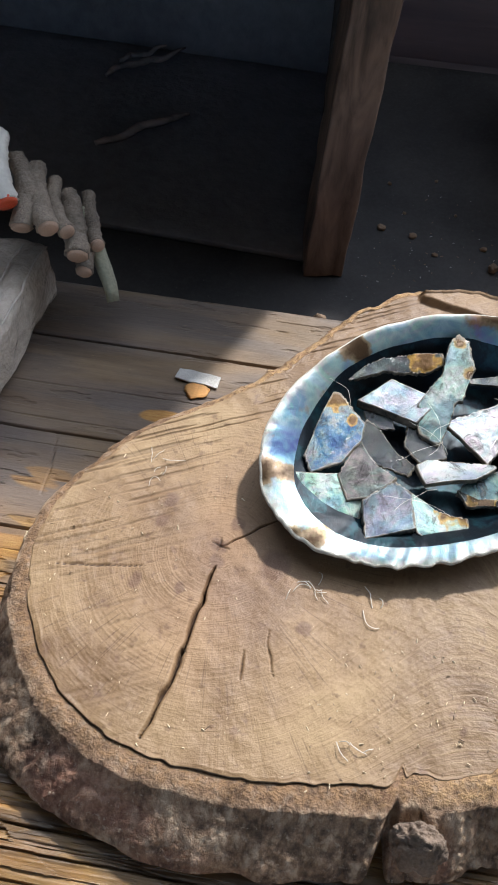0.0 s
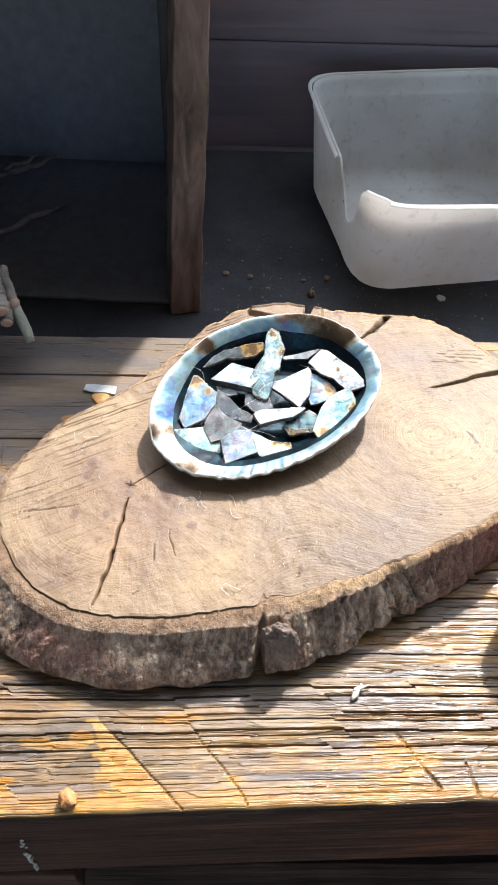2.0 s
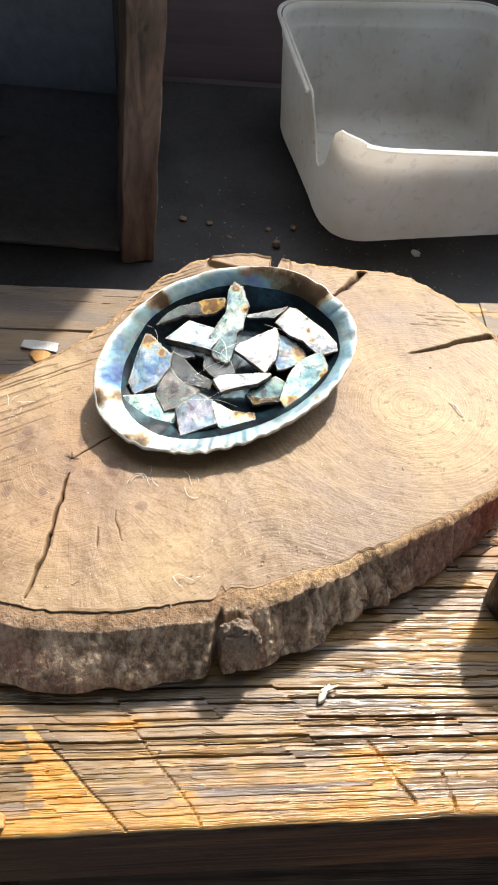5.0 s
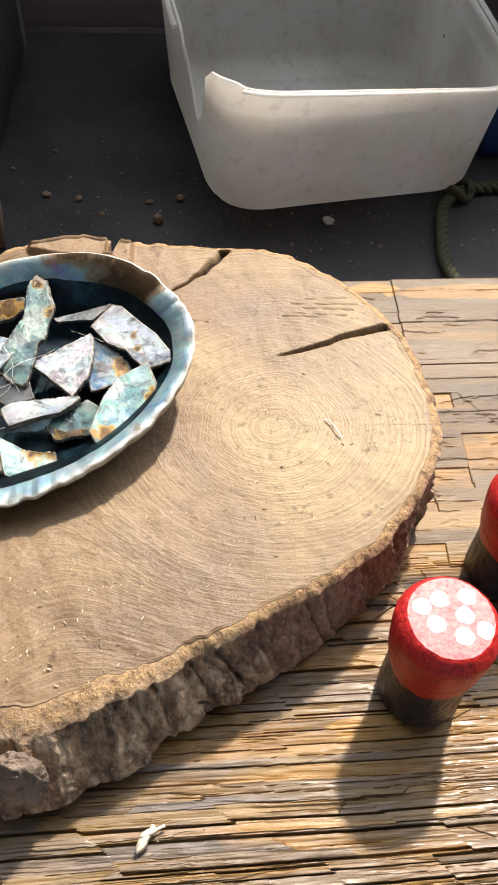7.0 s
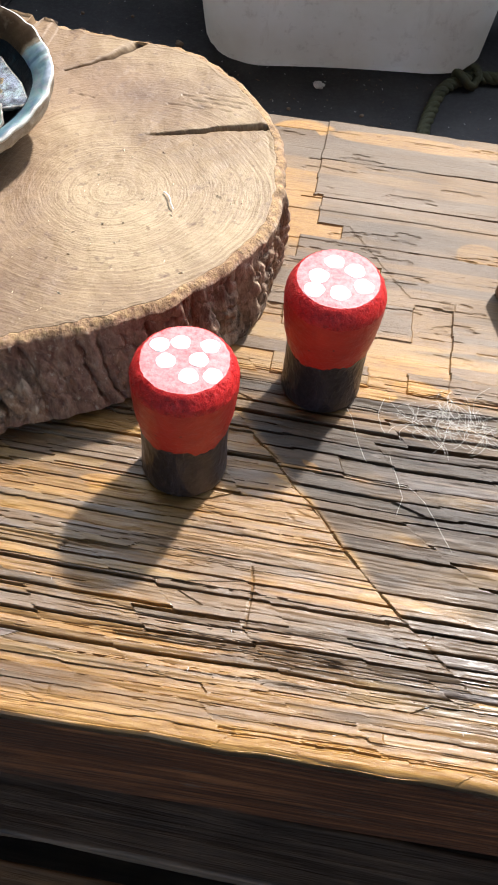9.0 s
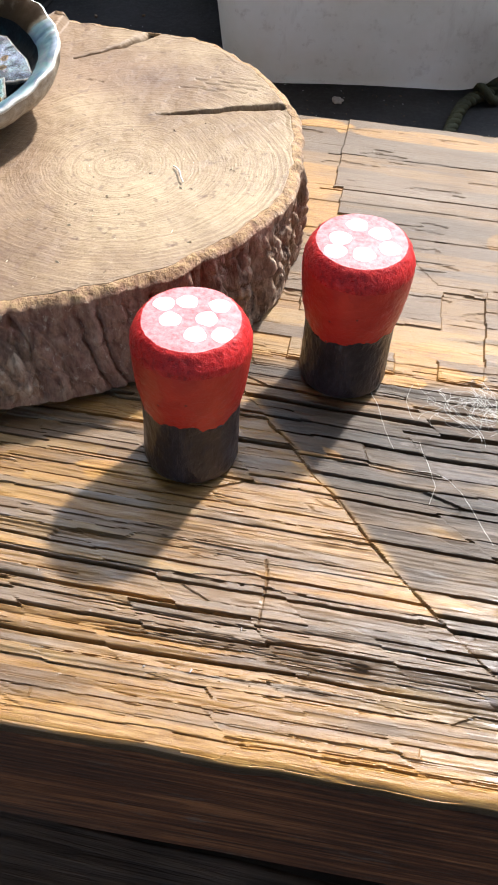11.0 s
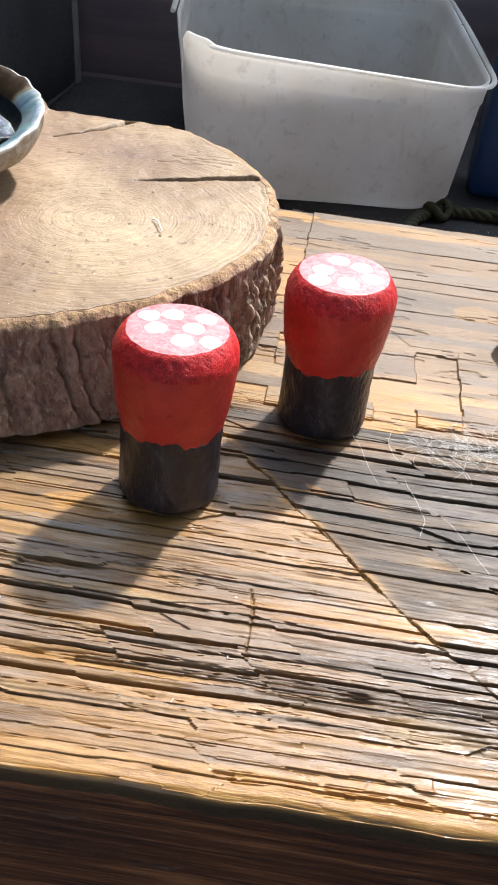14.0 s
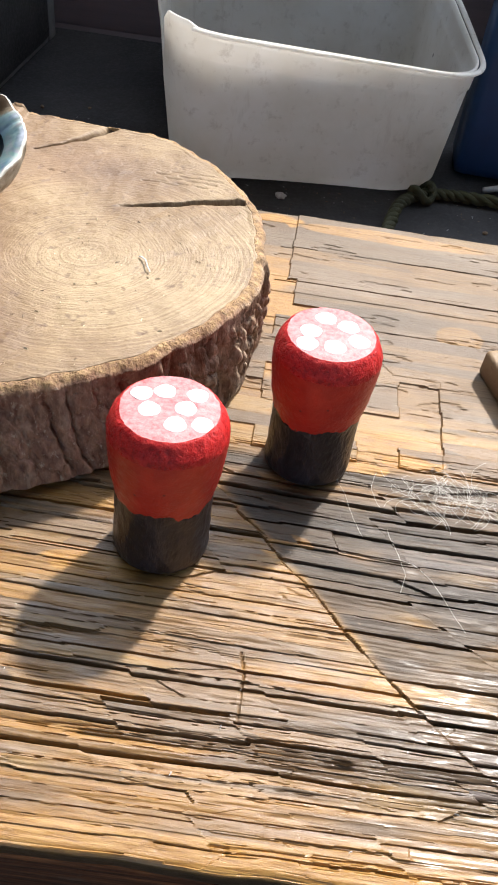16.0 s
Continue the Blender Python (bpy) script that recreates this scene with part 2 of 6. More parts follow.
def slab_material():
    m = Mat("sawn_slab_wood", 0.5, 0, 0.55)
    ring, v = m.attr("ring"), m.pos()
    wob = m.math("ADD", ring, m.math("MULTIPLY", m.noise(v, 60, 3), 0.0030))
    lv = m.n.new("ShaderNodeCombineXYZ")
    m.l.new(wob, lv.inputs[0])
    rings = m.math("ADD", m.math("MULTIPLY", m.noise(lv.outputs[0], 1250, 2, 0.5), 0.72), m.math("MULTIPLY", m.noise(lv.outputs[0], 190, 2), 0.28))
    rv = m.n.new("ShaderNodeCombineXYZ")
    m.l.new(m.attr("turn"), rv.inputs[0])
    rw = m.n.new("ShaderNodeCombineXYZ")
    m.l.new(m.attr("turn_b"), rw.inputs[0])
    m.l.new(ring, rw.inputs[1])
    arcs = m.attr("arcs")
    m.l.new(ring, rv.inputs[1])
    mp = m.n.new("ShaderNodeMapping")
    mp.inputs["Scale"].default_value = (34, 14, 1)
    m.l.new(rv.outputs[0], mp.inputs[0])
    rays = m.noise(mp.outputs[0], 2.2, 4, 0.7)
    blot, blot2 = m.noise(v, 22, 5, 0.6), m.noise(v, 9, 3, 0.5)
    mp2 = m.n.new("ShaderNodeMapping")
    mp2.inputs["Scale"].default_value = (9, 1500, 1)
    m.l.new(rw.outputs[0], mp2.inputs[0])
    saw = m.math("ADD", m.math("MULTIPLY", m.math("SUBTRACT", m.noise(mp2.outputs[0], 1.0, 4, 0.7), 0.5), arcs), 0.5)
    fib = m.noise(v, 900, 3, 0.7)
    k = m.math("ADD", m.math("MULTIPLY", m.math("ADD", m.math("MULTIPLY", blot, 0.6), m.math("MULTIPLY", blot2, 0.4)), 0.80), m.math("MULTIPLY", saw, 0.20))
    c = m.ramp(k, [(0.39, (0.135, 0.080, 0.045)), (0.46, (0.205, 0.134, 0.077)), (0.53, (0.275, 0.193, 0.114)), (0.62, (0.40, 0.310, 0.200))])
    c = m.mix(m.math("MULTIPLY", m.ramp(rings, [(0.505, 0.0), (0.56, 0.40)]), arcs), c, (0.185, 0.108, 0.058))
    c = m.mix(m.math("MULTIPLY", m.ramp(rings, [(0.40, 0.18), (0.47, 0.0)]), arcs), c, (0.54, 0.42, 0.27))
    c = m.mix(m.math("MULTIPLY", m.attr("heart"), 0.85), c, m.ramp(blot, [(0.35, (0.150, 0.086, 0.056)), (0.65, (0.30, 0.192, 0.128))]))
    c = m.mix(m.math("MULTIPLY", m.attr("worn"), 0.18), c, m.ramp(blot, [(0.35, (0.40, 0.29, 0.165)), (0.65, (0.56, 0.46, 0.33))]))
    c = m.mix(m.math("MULTIPLY", m.ramp(rays, [(0.57, 0.0), (0.62, 0.60)]), m.attr("fan")), c, (0.085, 0.045, 0.024))
    c = m.mix(m.ramp(fib, [(0.60, 0.0), (0.74, 0.24)]), c, (0.66, 0.53, 0.38))
    c = m.mix(m.ramp(fib, [(0.28, 0.25), (0.40, 0.0)]), c, (0.16, 0.10, 0.06))
    c = m.mix(m.ramp(m.noise(v, 260, 4, 0.6), [(0.62, 0.0), (0.69, 0.6)]), c, (0.13, 0.075, 0.045))
    c = m.mix(m.math("MULTIPLY", m.attr("stain"), 0.85), c, (0.115, 0.060, 0.042))
    c = m.mix(m.ramp(arcs, [(0.3, 0.0), (0.9, 1.0)]), m.mix(1.0, c, (0.925, 0.860, 0.715), "MULTIPLY"), m.mix(1.0, c, (0.875, 0.825, 0.715), "MULTIPLY"))
    c = m.mix(m.attr("check"), c, (0.05, 0.026, 0.015))
    m.color(c)
    m.rough(m.ramp(blot, [(0.3, 0.46), (0.7, 0.70)]))
    c = m.mix(m.math("MULTIPLY", m.ramp(saw, [(0.60, 0.0), (0.70, 0.20)]), arcs), c, (0.17, 0.105, 0.055))
    m.color(c)
    m.bump(rings, 0.0005, 0.5).bump(saw, 0.0005, 0.5).bump(rays, 0.0004, 0.3).bump(fib, 0.0004, 0.5)
    return m.m


def bark_material():
    m = Mat("grey_brown_bark", 0.85, 0, 0.25)
    v = m.pos((1, 1, 0.45))
    a, b, f = m.noise(v, 55, 6, 0.65, 0.5), m.noise(m.pos(), 24, 4), m.noise(v, 420, 5, 0.7)
    k = m.math("ADD", m.math("MULTIPLY", a, 0.6), m.math("MULTIPLY", f, 0.4))
    c = m.ramp(k, [(0.36, (0.040, 0.028, 0.022)), (0.45, (0.16, 0.115, 0.088)), (0.54, (0.34, 0.245, 0.178)), (0.66, (0.60, 0.50, 0.39))])
    streak = m.noise(m.pos((1, 1, 0.12)), 240, 4, 0.6)
    c = m.mix(m.ramp(streak, [(0.52, 0.0), (0.64, 0.65)]), c, (0.57, 0.48, 0.385))
    c = m.mix(m.ramp(streak, [(0.34, 0.6), (0.46, 0.0)]), c, (0.055, 0.040, 0.032))
    c = m.mix(m.ramp(m.math("ADD", b, m.math("MULTIPLY", m.attr("bare"), 0.22)), [(0.54, 0.0), (0.66, 0.65)]), c, m.ramp(f, [(0.35, (0.17, 0.075, 0.060)), (0.65, (0.34, 0.185, 0.145))]))
    c = m.mix(m.ramp(m.noise(m.pos((1, 1, 0.6)), 520, 5, 0.75), [(0.58, 0.0), (0.66, 0.65)]), c, (0.50, 0.44, 0.37))
    c = m.mix(m.math("MULTIPLY", m.attr("sawn"), m.ramp(f, [(0.35, 0.35), (0.6, 1.0)])), c,
              m.mix(m.attr("pale"), m.ramp(f, [(0.3, (0.105, 0.062, 0.036)), (0.7, (0.31, 0.205, 0.122))]), m.ramp(f, [(0.3, (0.22, 0.135, 0.068)), (0.7, (0.47, 0.335, 0.185))])))
    m.color(m.mix(1.0, c, (1.0, 0.93, 0.85), "MULTIPLY"))
    m.bump(streak, 0.002, 0.7).bump(a, 0.002, 0.6).bump(f, 0.0012, 0.8).bump(m.noise(m.pos(), 1300, 4, 0.7), 0.0005, 0.7)
    return m.m


def nacre(name, stops, rough=0.2, brown=0.5, rock=0.0, pale=None, spec=0.8):
    """Mother of pearl: glossy, in drifting bands of blue, green and pink. pale: the stops of a paler lip."""
    m = Mat(name, rough, 0.5, spec)
    v = m.pos()
    sh = m.n.new("ShaderNodeVectorMath")
    sh.operation = "ADD"
    m.l.new(v, sh.inputs[0])
    m.l.new(m.random(), sh.inputs[1])
    v = sh.outputs[0]
    band = m.noise(v, 46, 6, 0.62, 1.4)
    fine = m.noise(v, 210, 4, 0.6, 0.8)
    k = m.math("ADD", m.math("MULTIPLY", band, 0.66), m.math("MULTIPLY", fine, 0.34))
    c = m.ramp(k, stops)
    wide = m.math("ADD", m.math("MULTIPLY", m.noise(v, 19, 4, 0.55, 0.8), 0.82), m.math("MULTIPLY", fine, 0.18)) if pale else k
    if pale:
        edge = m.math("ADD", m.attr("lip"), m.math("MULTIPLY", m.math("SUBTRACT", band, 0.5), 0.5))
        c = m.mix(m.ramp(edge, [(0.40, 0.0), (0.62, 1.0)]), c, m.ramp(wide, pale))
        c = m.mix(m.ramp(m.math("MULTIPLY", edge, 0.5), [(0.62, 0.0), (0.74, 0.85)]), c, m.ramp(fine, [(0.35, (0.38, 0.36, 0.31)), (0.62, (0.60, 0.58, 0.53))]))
    pearl = m.ramp(m.noise(v, 55, 3, 0.5, 2.0), [(0.36, (0.16, 0.34, 0.85)), (0.46, (0.25, 0.75, 0.75)), (0.52, (0.62, 0.62, 0.60)), (0.58, (0.85, 0.42, 0.72)), (0.66, (0.35, 0.85, 0.50))])
    c = m.mix(0.16 if pale else 0.22, c, pearl, "OVERLAY")
    crease = m.noise(v, 110, 8, 0.85, 1.6)
    c = m.mix(m.ramp(crease, [(0.52, 0.0), (0.59, 0.0 if pale else 0.78)]), c, (0.045, 0.042, 0.040))
    spot = m.noise(v, 38, 5, 0.6)
    if pale:
        spot = m.math("ADD", spot, m.math("MULTIPLY", m.attr("brown"), 0.27))
        spot = m.math("SUBTRACT", spot, m.math("MULTIPLY", m.math("SUBTRACT", 1.0, m.ramp(edge, [(0.40, 0.0), (0.62, 1.0)])), 0.2))
    if pale:
        c = m.mix(m.ramp(spot, [(0.60, 0.0), (0.66, brown * 0.85)]), c, (0.19, 0.100, 0.022))
        c = m.mix(m.ramp(spot, [(0.67, 0.0), (0.73, brown * 0.95)]), c, (0.045, 0.022, 0.008))
    if rock:
        rust = m.math("ADD", m.attr("brown"), m.math("MULTIPLY", m.math("SUBTRACT", fine, 0.5), 0.5))
        c = m.mix(m.ramp(rust, [(0.30, 0.0), (0.50, 0.85)]), c, (0.36, 0.20, 0.02))
        c = m.mix(m.ramp(rust, [(0.55, 0.0), (0.85, 0.85)]), c, (0.085, 0.036, 0.010))
        c = m.mix(1.0, c, m.ramp(m.random(), [(0.0, 0.45), (0.5, 0.85), (1.0, 1.2)]), "MULTIPLY")
        c = m.mix(m.math("MULTIPLY", m.attr("edge"), rock), c, m.ramp(fine, [(0.36, (0.035, 0.028, 0.020)), (0.62, (0.22, 0.18, 0.13))]))
        m.rough(m.math("ADD", m.math("MULTIPLY", m.attr("edge"), 0.5), rough, True))
        m.put(m.b, "Metallic", m.math("SUBTRACT", 0.5, m.math("MULTIPLY", m.attr("edge"), 0.5), True))
    m.color(c)
    m.put(m.b, "Coat Weight", 0.06 if pale else 0.35)
    m.put(m.b, "Coat Roughness", 0.10)
    m.bump(fine, 0.0003, 0.45).bump(m.noise(m.pos((1.0, 0.25, 1.0), 35.0), 900, 4, 0.7), 0.0002, 0.5)
    if not pale:
        m.bump(crease, 0.0010, 0.6)
    return m.m


def red_paint():
    m = Mat("thick_red_paint", 0.4, 0, 0.42)
    v = m.pos()
    a, f = m.noise(v, 120, 4), m.noise(v, 900, 4, 0.7)
    c = m.ramp(a, [(0.3, (0.37, 0.012, 0.008)), (0.65, (0.51, 0.030, 0.016))])
    spots = m.voronoi(v, 190)
    c = m.mix(m.ramp(spots, [(0.05, 0.8), (0.10, 0.0)]), c, (0.09, 0.012, 0.014))
    m.color(c)
    m.rough(m.ramp(f, [(0.35, 0.28), (0.7, 0.55)]))
    m.bump(m.noise(v, 380, 4, 0.65), 0.0009, 0.5)
    return m.m


def red_bevel_paint():
    m = Mat("rough_crimson_paint", 0.35)
    v = m.pos()
    f, g = m.noise(v, 520, 5, 0.7), m.noise(v, 1300, 3, 0.6)
    m.color(m.ramp(f, [(0.34, (0.27, 0.007, 0.008)), (0.48, (0.46, 0.013, 0.013)), (0.66, (0.58, 0.030, 0.026))]))
    m.rough(m.ramp(g, [(0.35, 0.25), (0.7, 0.65)]))
    m.put(m.b, "Specular IOR Level", 0.32)
    m.bump(f, 0.0009, 0.7).bump(g, 0.0004, 0.5)
    return m.m


def pink_white_paint():
    m = Mat("thin_white_paint_over_red", 0.55)
    v = m.pos()
    f = m.noise(v, 620, 5, 0.65)
    m.color(m.ramp(f, [(0.32, (0.34, 0.060, 0.066)), (0.46, (0.43, 0.140, 0.140)), (0.64, (0.48, 0.22, 0.212))]))
    m.bump(f, 0.0005, 0.5)
    return m.m


def black_paint():
    m = Mat("worn_black_paint", 0.32, 0, 0.4)
    v = m.pos((1, 1, 0.35))
    f, w = m.noise(v, 260, 5, 0.65), m.noise(m.pos(), 90, 4)
    c = m.ramp(f, [(0.35, (0.010, 0.007, 0.010)), (0.7, (0.036, 0.027, 0.032))])
    c = m.mix(m.ramp(w, [(0.64, 0.0), (0.72, 0.35)]), c, (0.080, 0.064, 0.060))
    m.color(c)
    m.bump(f, 0.0014, 0.7).bump(w, 0.003, 0.4)
    return m.m


def tub_plastic():
    m = Mat("aged_white_plastic", 0.42)
    v = m.pos()
    a, f = m.noise(v, 16, 5, 0.6), m.noise(v, 130, 5, 0.7)
    c = m.ramp(a, [(0.3, (0.70, 0.66, 0.59)), (0.5, (0.80, 0.77, 0.72)), (0.68, (0.86, 0.845, 0.82))])
    c = m.mix(m.ramp(f, [(0.56, 0.0), (0.76, 0.45)]), c, (0.34, 0.28, 0.22))
    wipe = m.noise(m.pos((1, 1, 0.25)), 60, 5, 0.7)
    c = m.mix(m.ramp(wipe, [(0.60, 0.0), (0.74, 0.40)]), c, (0.42, 0.36, 0.30))
    c = m.mix(m.ramp(m.voronoi(v, 42), [(0.035, 0.8), (0.06, 0.0)]), c, (0.10, 0.085, 0.075))
    m.color(c)
    tr = m.n.new("ShaderNodeBsdfTranslucent")
    m.l.new(c, tr.inputs["Color"])
    mx = m.n.new("ShaderNodeMixShader")
    mx.inputs[0].default_value = 0.54
    m.l.new(m.b.outputs[0], mx.inputs[1])
    m.l.new(tr.outputs[0], mx.inputs[2])
    m.l.new(mx.outputs[0], m.n["Material Output"].inputs[0])
    m.bump(f, 0.0003, 0.3)
    return m.m


def shelf_material():
    m = Mat("dusty_black_shelf", 0.42)
    v = m.pos()
    a, f, d = m.noise(v, 14, 5, 0.6), m.noise(v, 420, 5, 0.7), m.voronoi(v, 170)
    c = m.ramp(a, [(0.3, (0.017, 0.017, 0.019)), (0.7, (0.052, 0.049, 0.050))])
    c = m.mix(m.ramp(f, [(0.58, 0.0), (0.78, 0.3)]), c, (0.075, 0.070, 0.066))
    c = m.mix(m.ramp(d, [(0.04, 0.5), (0.07, 0.0)]), c, (0.15, 0.13, 0.105))
    m.color(c)
    m.rough(m.ramp(f, [(0.35, 0.55), (0.7, 0.85)]))
    m.put(m.b, "Specular IOR Level", 0.3)
    m.bump(f, 0.0006, 0.4)
    return m.m


def shell_outer():
    m = Mat("chalky_shell_back", 0.7, 0, 0.35)
    v = m.pos()
    a, f = m.noise(v, 60, 5, 0.65, 0.6), m.noise(v, 420, 4, 0.7)
    c = m.ramp(a, [(0.32, (0.14, 0.11, 0.078)), (0.5, (0.31, 0.26, 0.195)), (0.68, (0.54, 0.49, 0.41))])
    m.color(m.mix(m.ramp(f, [(0.55, 0.0), (0.72, 0.6)]), c, (0.16, 0.12, 0.085)))
    m.bump(a, 0.0025, 0.6).bump(f, 0.0007, 0.7)
    return m.m


BENCH = bench_material()
SLAB, BARK = slab_material(), bark_material()
FRONT = beam_material()
PLANK_WARM = timber("brown_lower_plank", (0.10, 0.058, 0.034), (0.50, 0.28, 0.14), 0.6, (0.04, 1, 1), 220)
PLANK = timber("dark_lower_plank", (0.05, 0.034, 0.026), (0.30, 0.190, 0.125), 0.6, (0.04, 1, 1), 220)
POST = timber("brown_post_wood", (0.030, 0.021, 0.017), (0.30, 0.205, 0.155), 0.7, (1, 1, 0.22), 120)
WALLWOOD = timber("dark_wall_board", (0.145, 0.120, 0.130), (0.24, 0.180, 0.185), 0.45, scale=90)
SHELFMAT = shelf_material()
TUB = tub_plastic()
RED_GLOSS = red_bevel_paint()
RED, PINK, BLACK = red_paint(), pink_white_paint(), black_paint()
WHITE = plain("white_dot_paint", (0.86, 0.85, 0.83), 0.5, 0.05, 200, 0.0004)
# near black in the hollow, paler on the lip
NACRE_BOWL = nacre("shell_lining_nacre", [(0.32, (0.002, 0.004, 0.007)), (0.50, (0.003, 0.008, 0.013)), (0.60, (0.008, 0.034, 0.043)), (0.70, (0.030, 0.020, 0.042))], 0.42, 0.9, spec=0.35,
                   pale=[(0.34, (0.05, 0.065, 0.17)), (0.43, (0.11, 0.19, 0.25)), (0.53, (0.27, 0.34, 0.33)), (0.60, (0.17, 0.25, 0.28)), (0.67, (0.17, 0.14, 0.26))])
NACRE_LIGHT = nacre("pale_blue_nacre", [(0.34, (0.06, 0.09, 0.14)), (0.45, (0.15, 0.21, 0.27)), (0.55, (0.31, 0.345, 0.365)), (0.66, (0.19, 0.185, 0.26))], 0.24, 0.6, 1.0)
NACRE_SILVER = nacre("silver_nacre", [(0.36, (0.05, 0.05, 0.055)), (0.44, (0.20, 0.20, 0.205)), (0.53, (0.46, 0.46, 0.45)), (0.66, (0.25, 0.235, 0.265))], 0.22, 0.6, 1.0)
NACRE_WHITE = nacre("white_nacre", [(0.36, (0.36, 0.38, 0.40)), (0.44, (0.52, 0.53, 0.53)), (0.53, (0.64, 0.64, 0.62)), (0.66, (0.48, 0.45, 0.49))], 0.24, 0.6, 1.0)
NACRE_BLUE = nacre("blue_green_nacre", [(0.36, (0.015, 0.04, 0.14)), (0.45, (0.07, 0.14, 0.22)), (0.53, (0.22, 0.24, 0.23)), (0.63, (0.11, 0.08, 0.13))], 0.20, 1.0, 1.0)
NACRE_TEAL = nacre("sea_green_nacre", [(0.36, (0.035, 0.09, 0.11)), (0.45, (0.14, 0.24, 0.24)), (0.53, (0.32, 0.41, 0.35)), (0.64, (0.18, 0.23, 0.21))], 0.22, 1.0, 1.0)
NACRE_SMOKE = nacre("translucent_smoke_nacre", [(0.30, (0.07, 0.075, 0.075)), (0.46, (0.14, 0.145, 0.135)), (0.58, (0.24, 0.235, 0.20)), (0.70, (0.17, 0.16, 0.17))], 0.24, 0.7, 1.0)
NACRE_GREY = nacre("smoky_nacre", [(0.30, (0.020, 0.024, 0.028)), (0.46, (0.055, 0.062, 0.063)), (0.58, (0.110, 0.110, 0.10)), (0.70, (0.08, 0.066, 0.06))], 0.26, 0.7, 1.0)
SHELLBACK = shell_outer()
FIBRE = plain("pale_fibre", (0.54, 0.50, 0.44), 0.7, 0.15)
CHIP = plain("pale_wood_chip", (0.62, 0.50, 0.34), 0.7, 0.25, 150)
DULLCHIP = plain("grey_brown_splinter", (0.30, 0.225, 0.155), 0.8, 0.35, 200)
FEATHER = plain("white_feathery_chip", (0.66, 0.58, 0.46), 0.7, 0.12, 300)
GRIT = plain("brown_debris", (0.19, 0.13, 0.085), 0.8, 0.4, 300, 0.001)
CHALK = plain("white_chalky_chip", (0.50, 0.49, 0.48), 0.6, 0.45, 300, 0.001)
TWIG = plain("grey_twig_bark", (0.23, 0.185, 0.145), 0.9, 0.65, 200, 0.0035)
TWIGEND = plain("cut_twig_end", (0.42, 0.28, 0.20), 0.75, 0.25, 400, 0.0006)
LICHEN = plain("green_lichen_bark", (0.30, 0.29, 0.21), 0.85, 0.45, 160, 0.0012)
BIRCH = plain("white_twig_bark", (0.58, 0.55, 0.50), 0.7, 0.2, 160, 0.0006)
REDEND = plain("orange_red_wax", (0.62, 0.085, 0.03), 0.4, 0.25, 300, 0.0006)
ROPE = plain("olive_green_rope", (0.042, 0.043, 0.016), 0.8, 0.4, 240, 0.0010)
PLASTER = plain("old_grey_wall", (0.34, 0.32, 0.29), 0.8, 0.2, 10)
FLOORMAT = timber("dark_floor_boards", (0.05, 0.038, 0.03), (0.16, 0.12, 0.09), 0.6, scale=60)
FRAMEMAT = timber("window_frame_wood", (0.10, 0.075, 0.055), (0.24, 0.18, 0.13), 0.6, scale=90)
WRAP = plain("brown_paper_under_plastic", (0.50, 0.43, 0.36), 0.12, 0.40, 60, 0.006)
FILM = plain("creased_clear_plastic", (0.52, 0.46, 0.40), 0.08, 0.3, 80, 0.003)
SHEET = plain("grey_black_board", (0.150, 0.145, 0.150), 0.8, 0.4, 30, 0.002)
DRIFT = timber("grey_brown_driftwood", (0.08, 0.070, 0.065), (0.36, 0.285, 0.245), 0.6, (0.15, 1, 1), 120)
BLUE = plain("blue_plastic", (0.010, 0.038, 0.105), 0.38, 0.3, 30, 0.0006)


# ---- structure ----
def structure(name, data, material, m=None, label=""):
    ob = tagged(part(name, data, material), label, "", "", "structure")
    ob.matrix_world = m if m is not None else ROOM
    return ob


structure("floor", box_bm((-1.6, -2.2, -0.86), (1.9, WALL_Y + 0.1, -0.80), 0), FLOORMAT)
structure("ceiling", box_bm((-1.6, -2.2, 1.60), (1.9, WALL_Y + 0.1, 1.66), 0), PLASTER)
structure("wall_west", box_bm((-1.66, -2.2, -0.80), (-1.60, WALL_Y + 0.1, 1.60), 0), PLASTER)
structure("wall_east", box_bm((1.90, -2.2, -0.80), (1.96, WALL_Y + 0.1, 1.60), 0), PLASTER)
# wide opening in the unseen south wall, added to let in sky fill
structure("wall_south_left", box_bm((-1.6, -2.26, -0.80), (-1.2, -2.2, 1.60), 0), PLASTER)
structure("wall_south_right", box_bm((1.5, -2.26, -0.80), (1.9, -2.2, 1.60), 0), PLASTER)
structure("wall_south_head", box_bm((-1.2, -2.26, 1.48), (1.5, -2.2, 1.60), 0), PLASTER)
# unseen ground outside, added to bounce sunlight in
structure("ground", box_bm((-60, -60, -0.92), (60, 60, -0.865), 0), plain("dry_ground", (0.30, 0.27, 0.22), 0.9, 0.3, 3))
SILL, HEAD, WX0, WX1 = 0.288, 1.35, -0.75, 1.35
structure("wall_north_base", box_bm((-1.6, WALL_Y + 0.02, -0.80), (1.9, WALL_Y + 0.08, SILL), 0), WALLWOOD)
structure("wall_north_head", box_bm((-1.6, WALL_Y + 0.02, HEAD), (1.9, WALL_Y + 0.08, 1.60), 0), WALLWOOD)
structure("wall_north_left", box_bm((-1.6, WALL_Y + 0.02, SILL), (WX0, WALL_Y + 0.08, HEAD), 0), WALLWOOD)
structure("wall_north_right", box_bm((WX1, WALL_Y + 0.02, SILL), (1.9, WALL_Y + 0.08, HEAD), 0), WALLWOOD)
window = tagged(new("window_1"), "wooden window above the back boards", "window", "", "structure")
window.matrix_world = ROOM
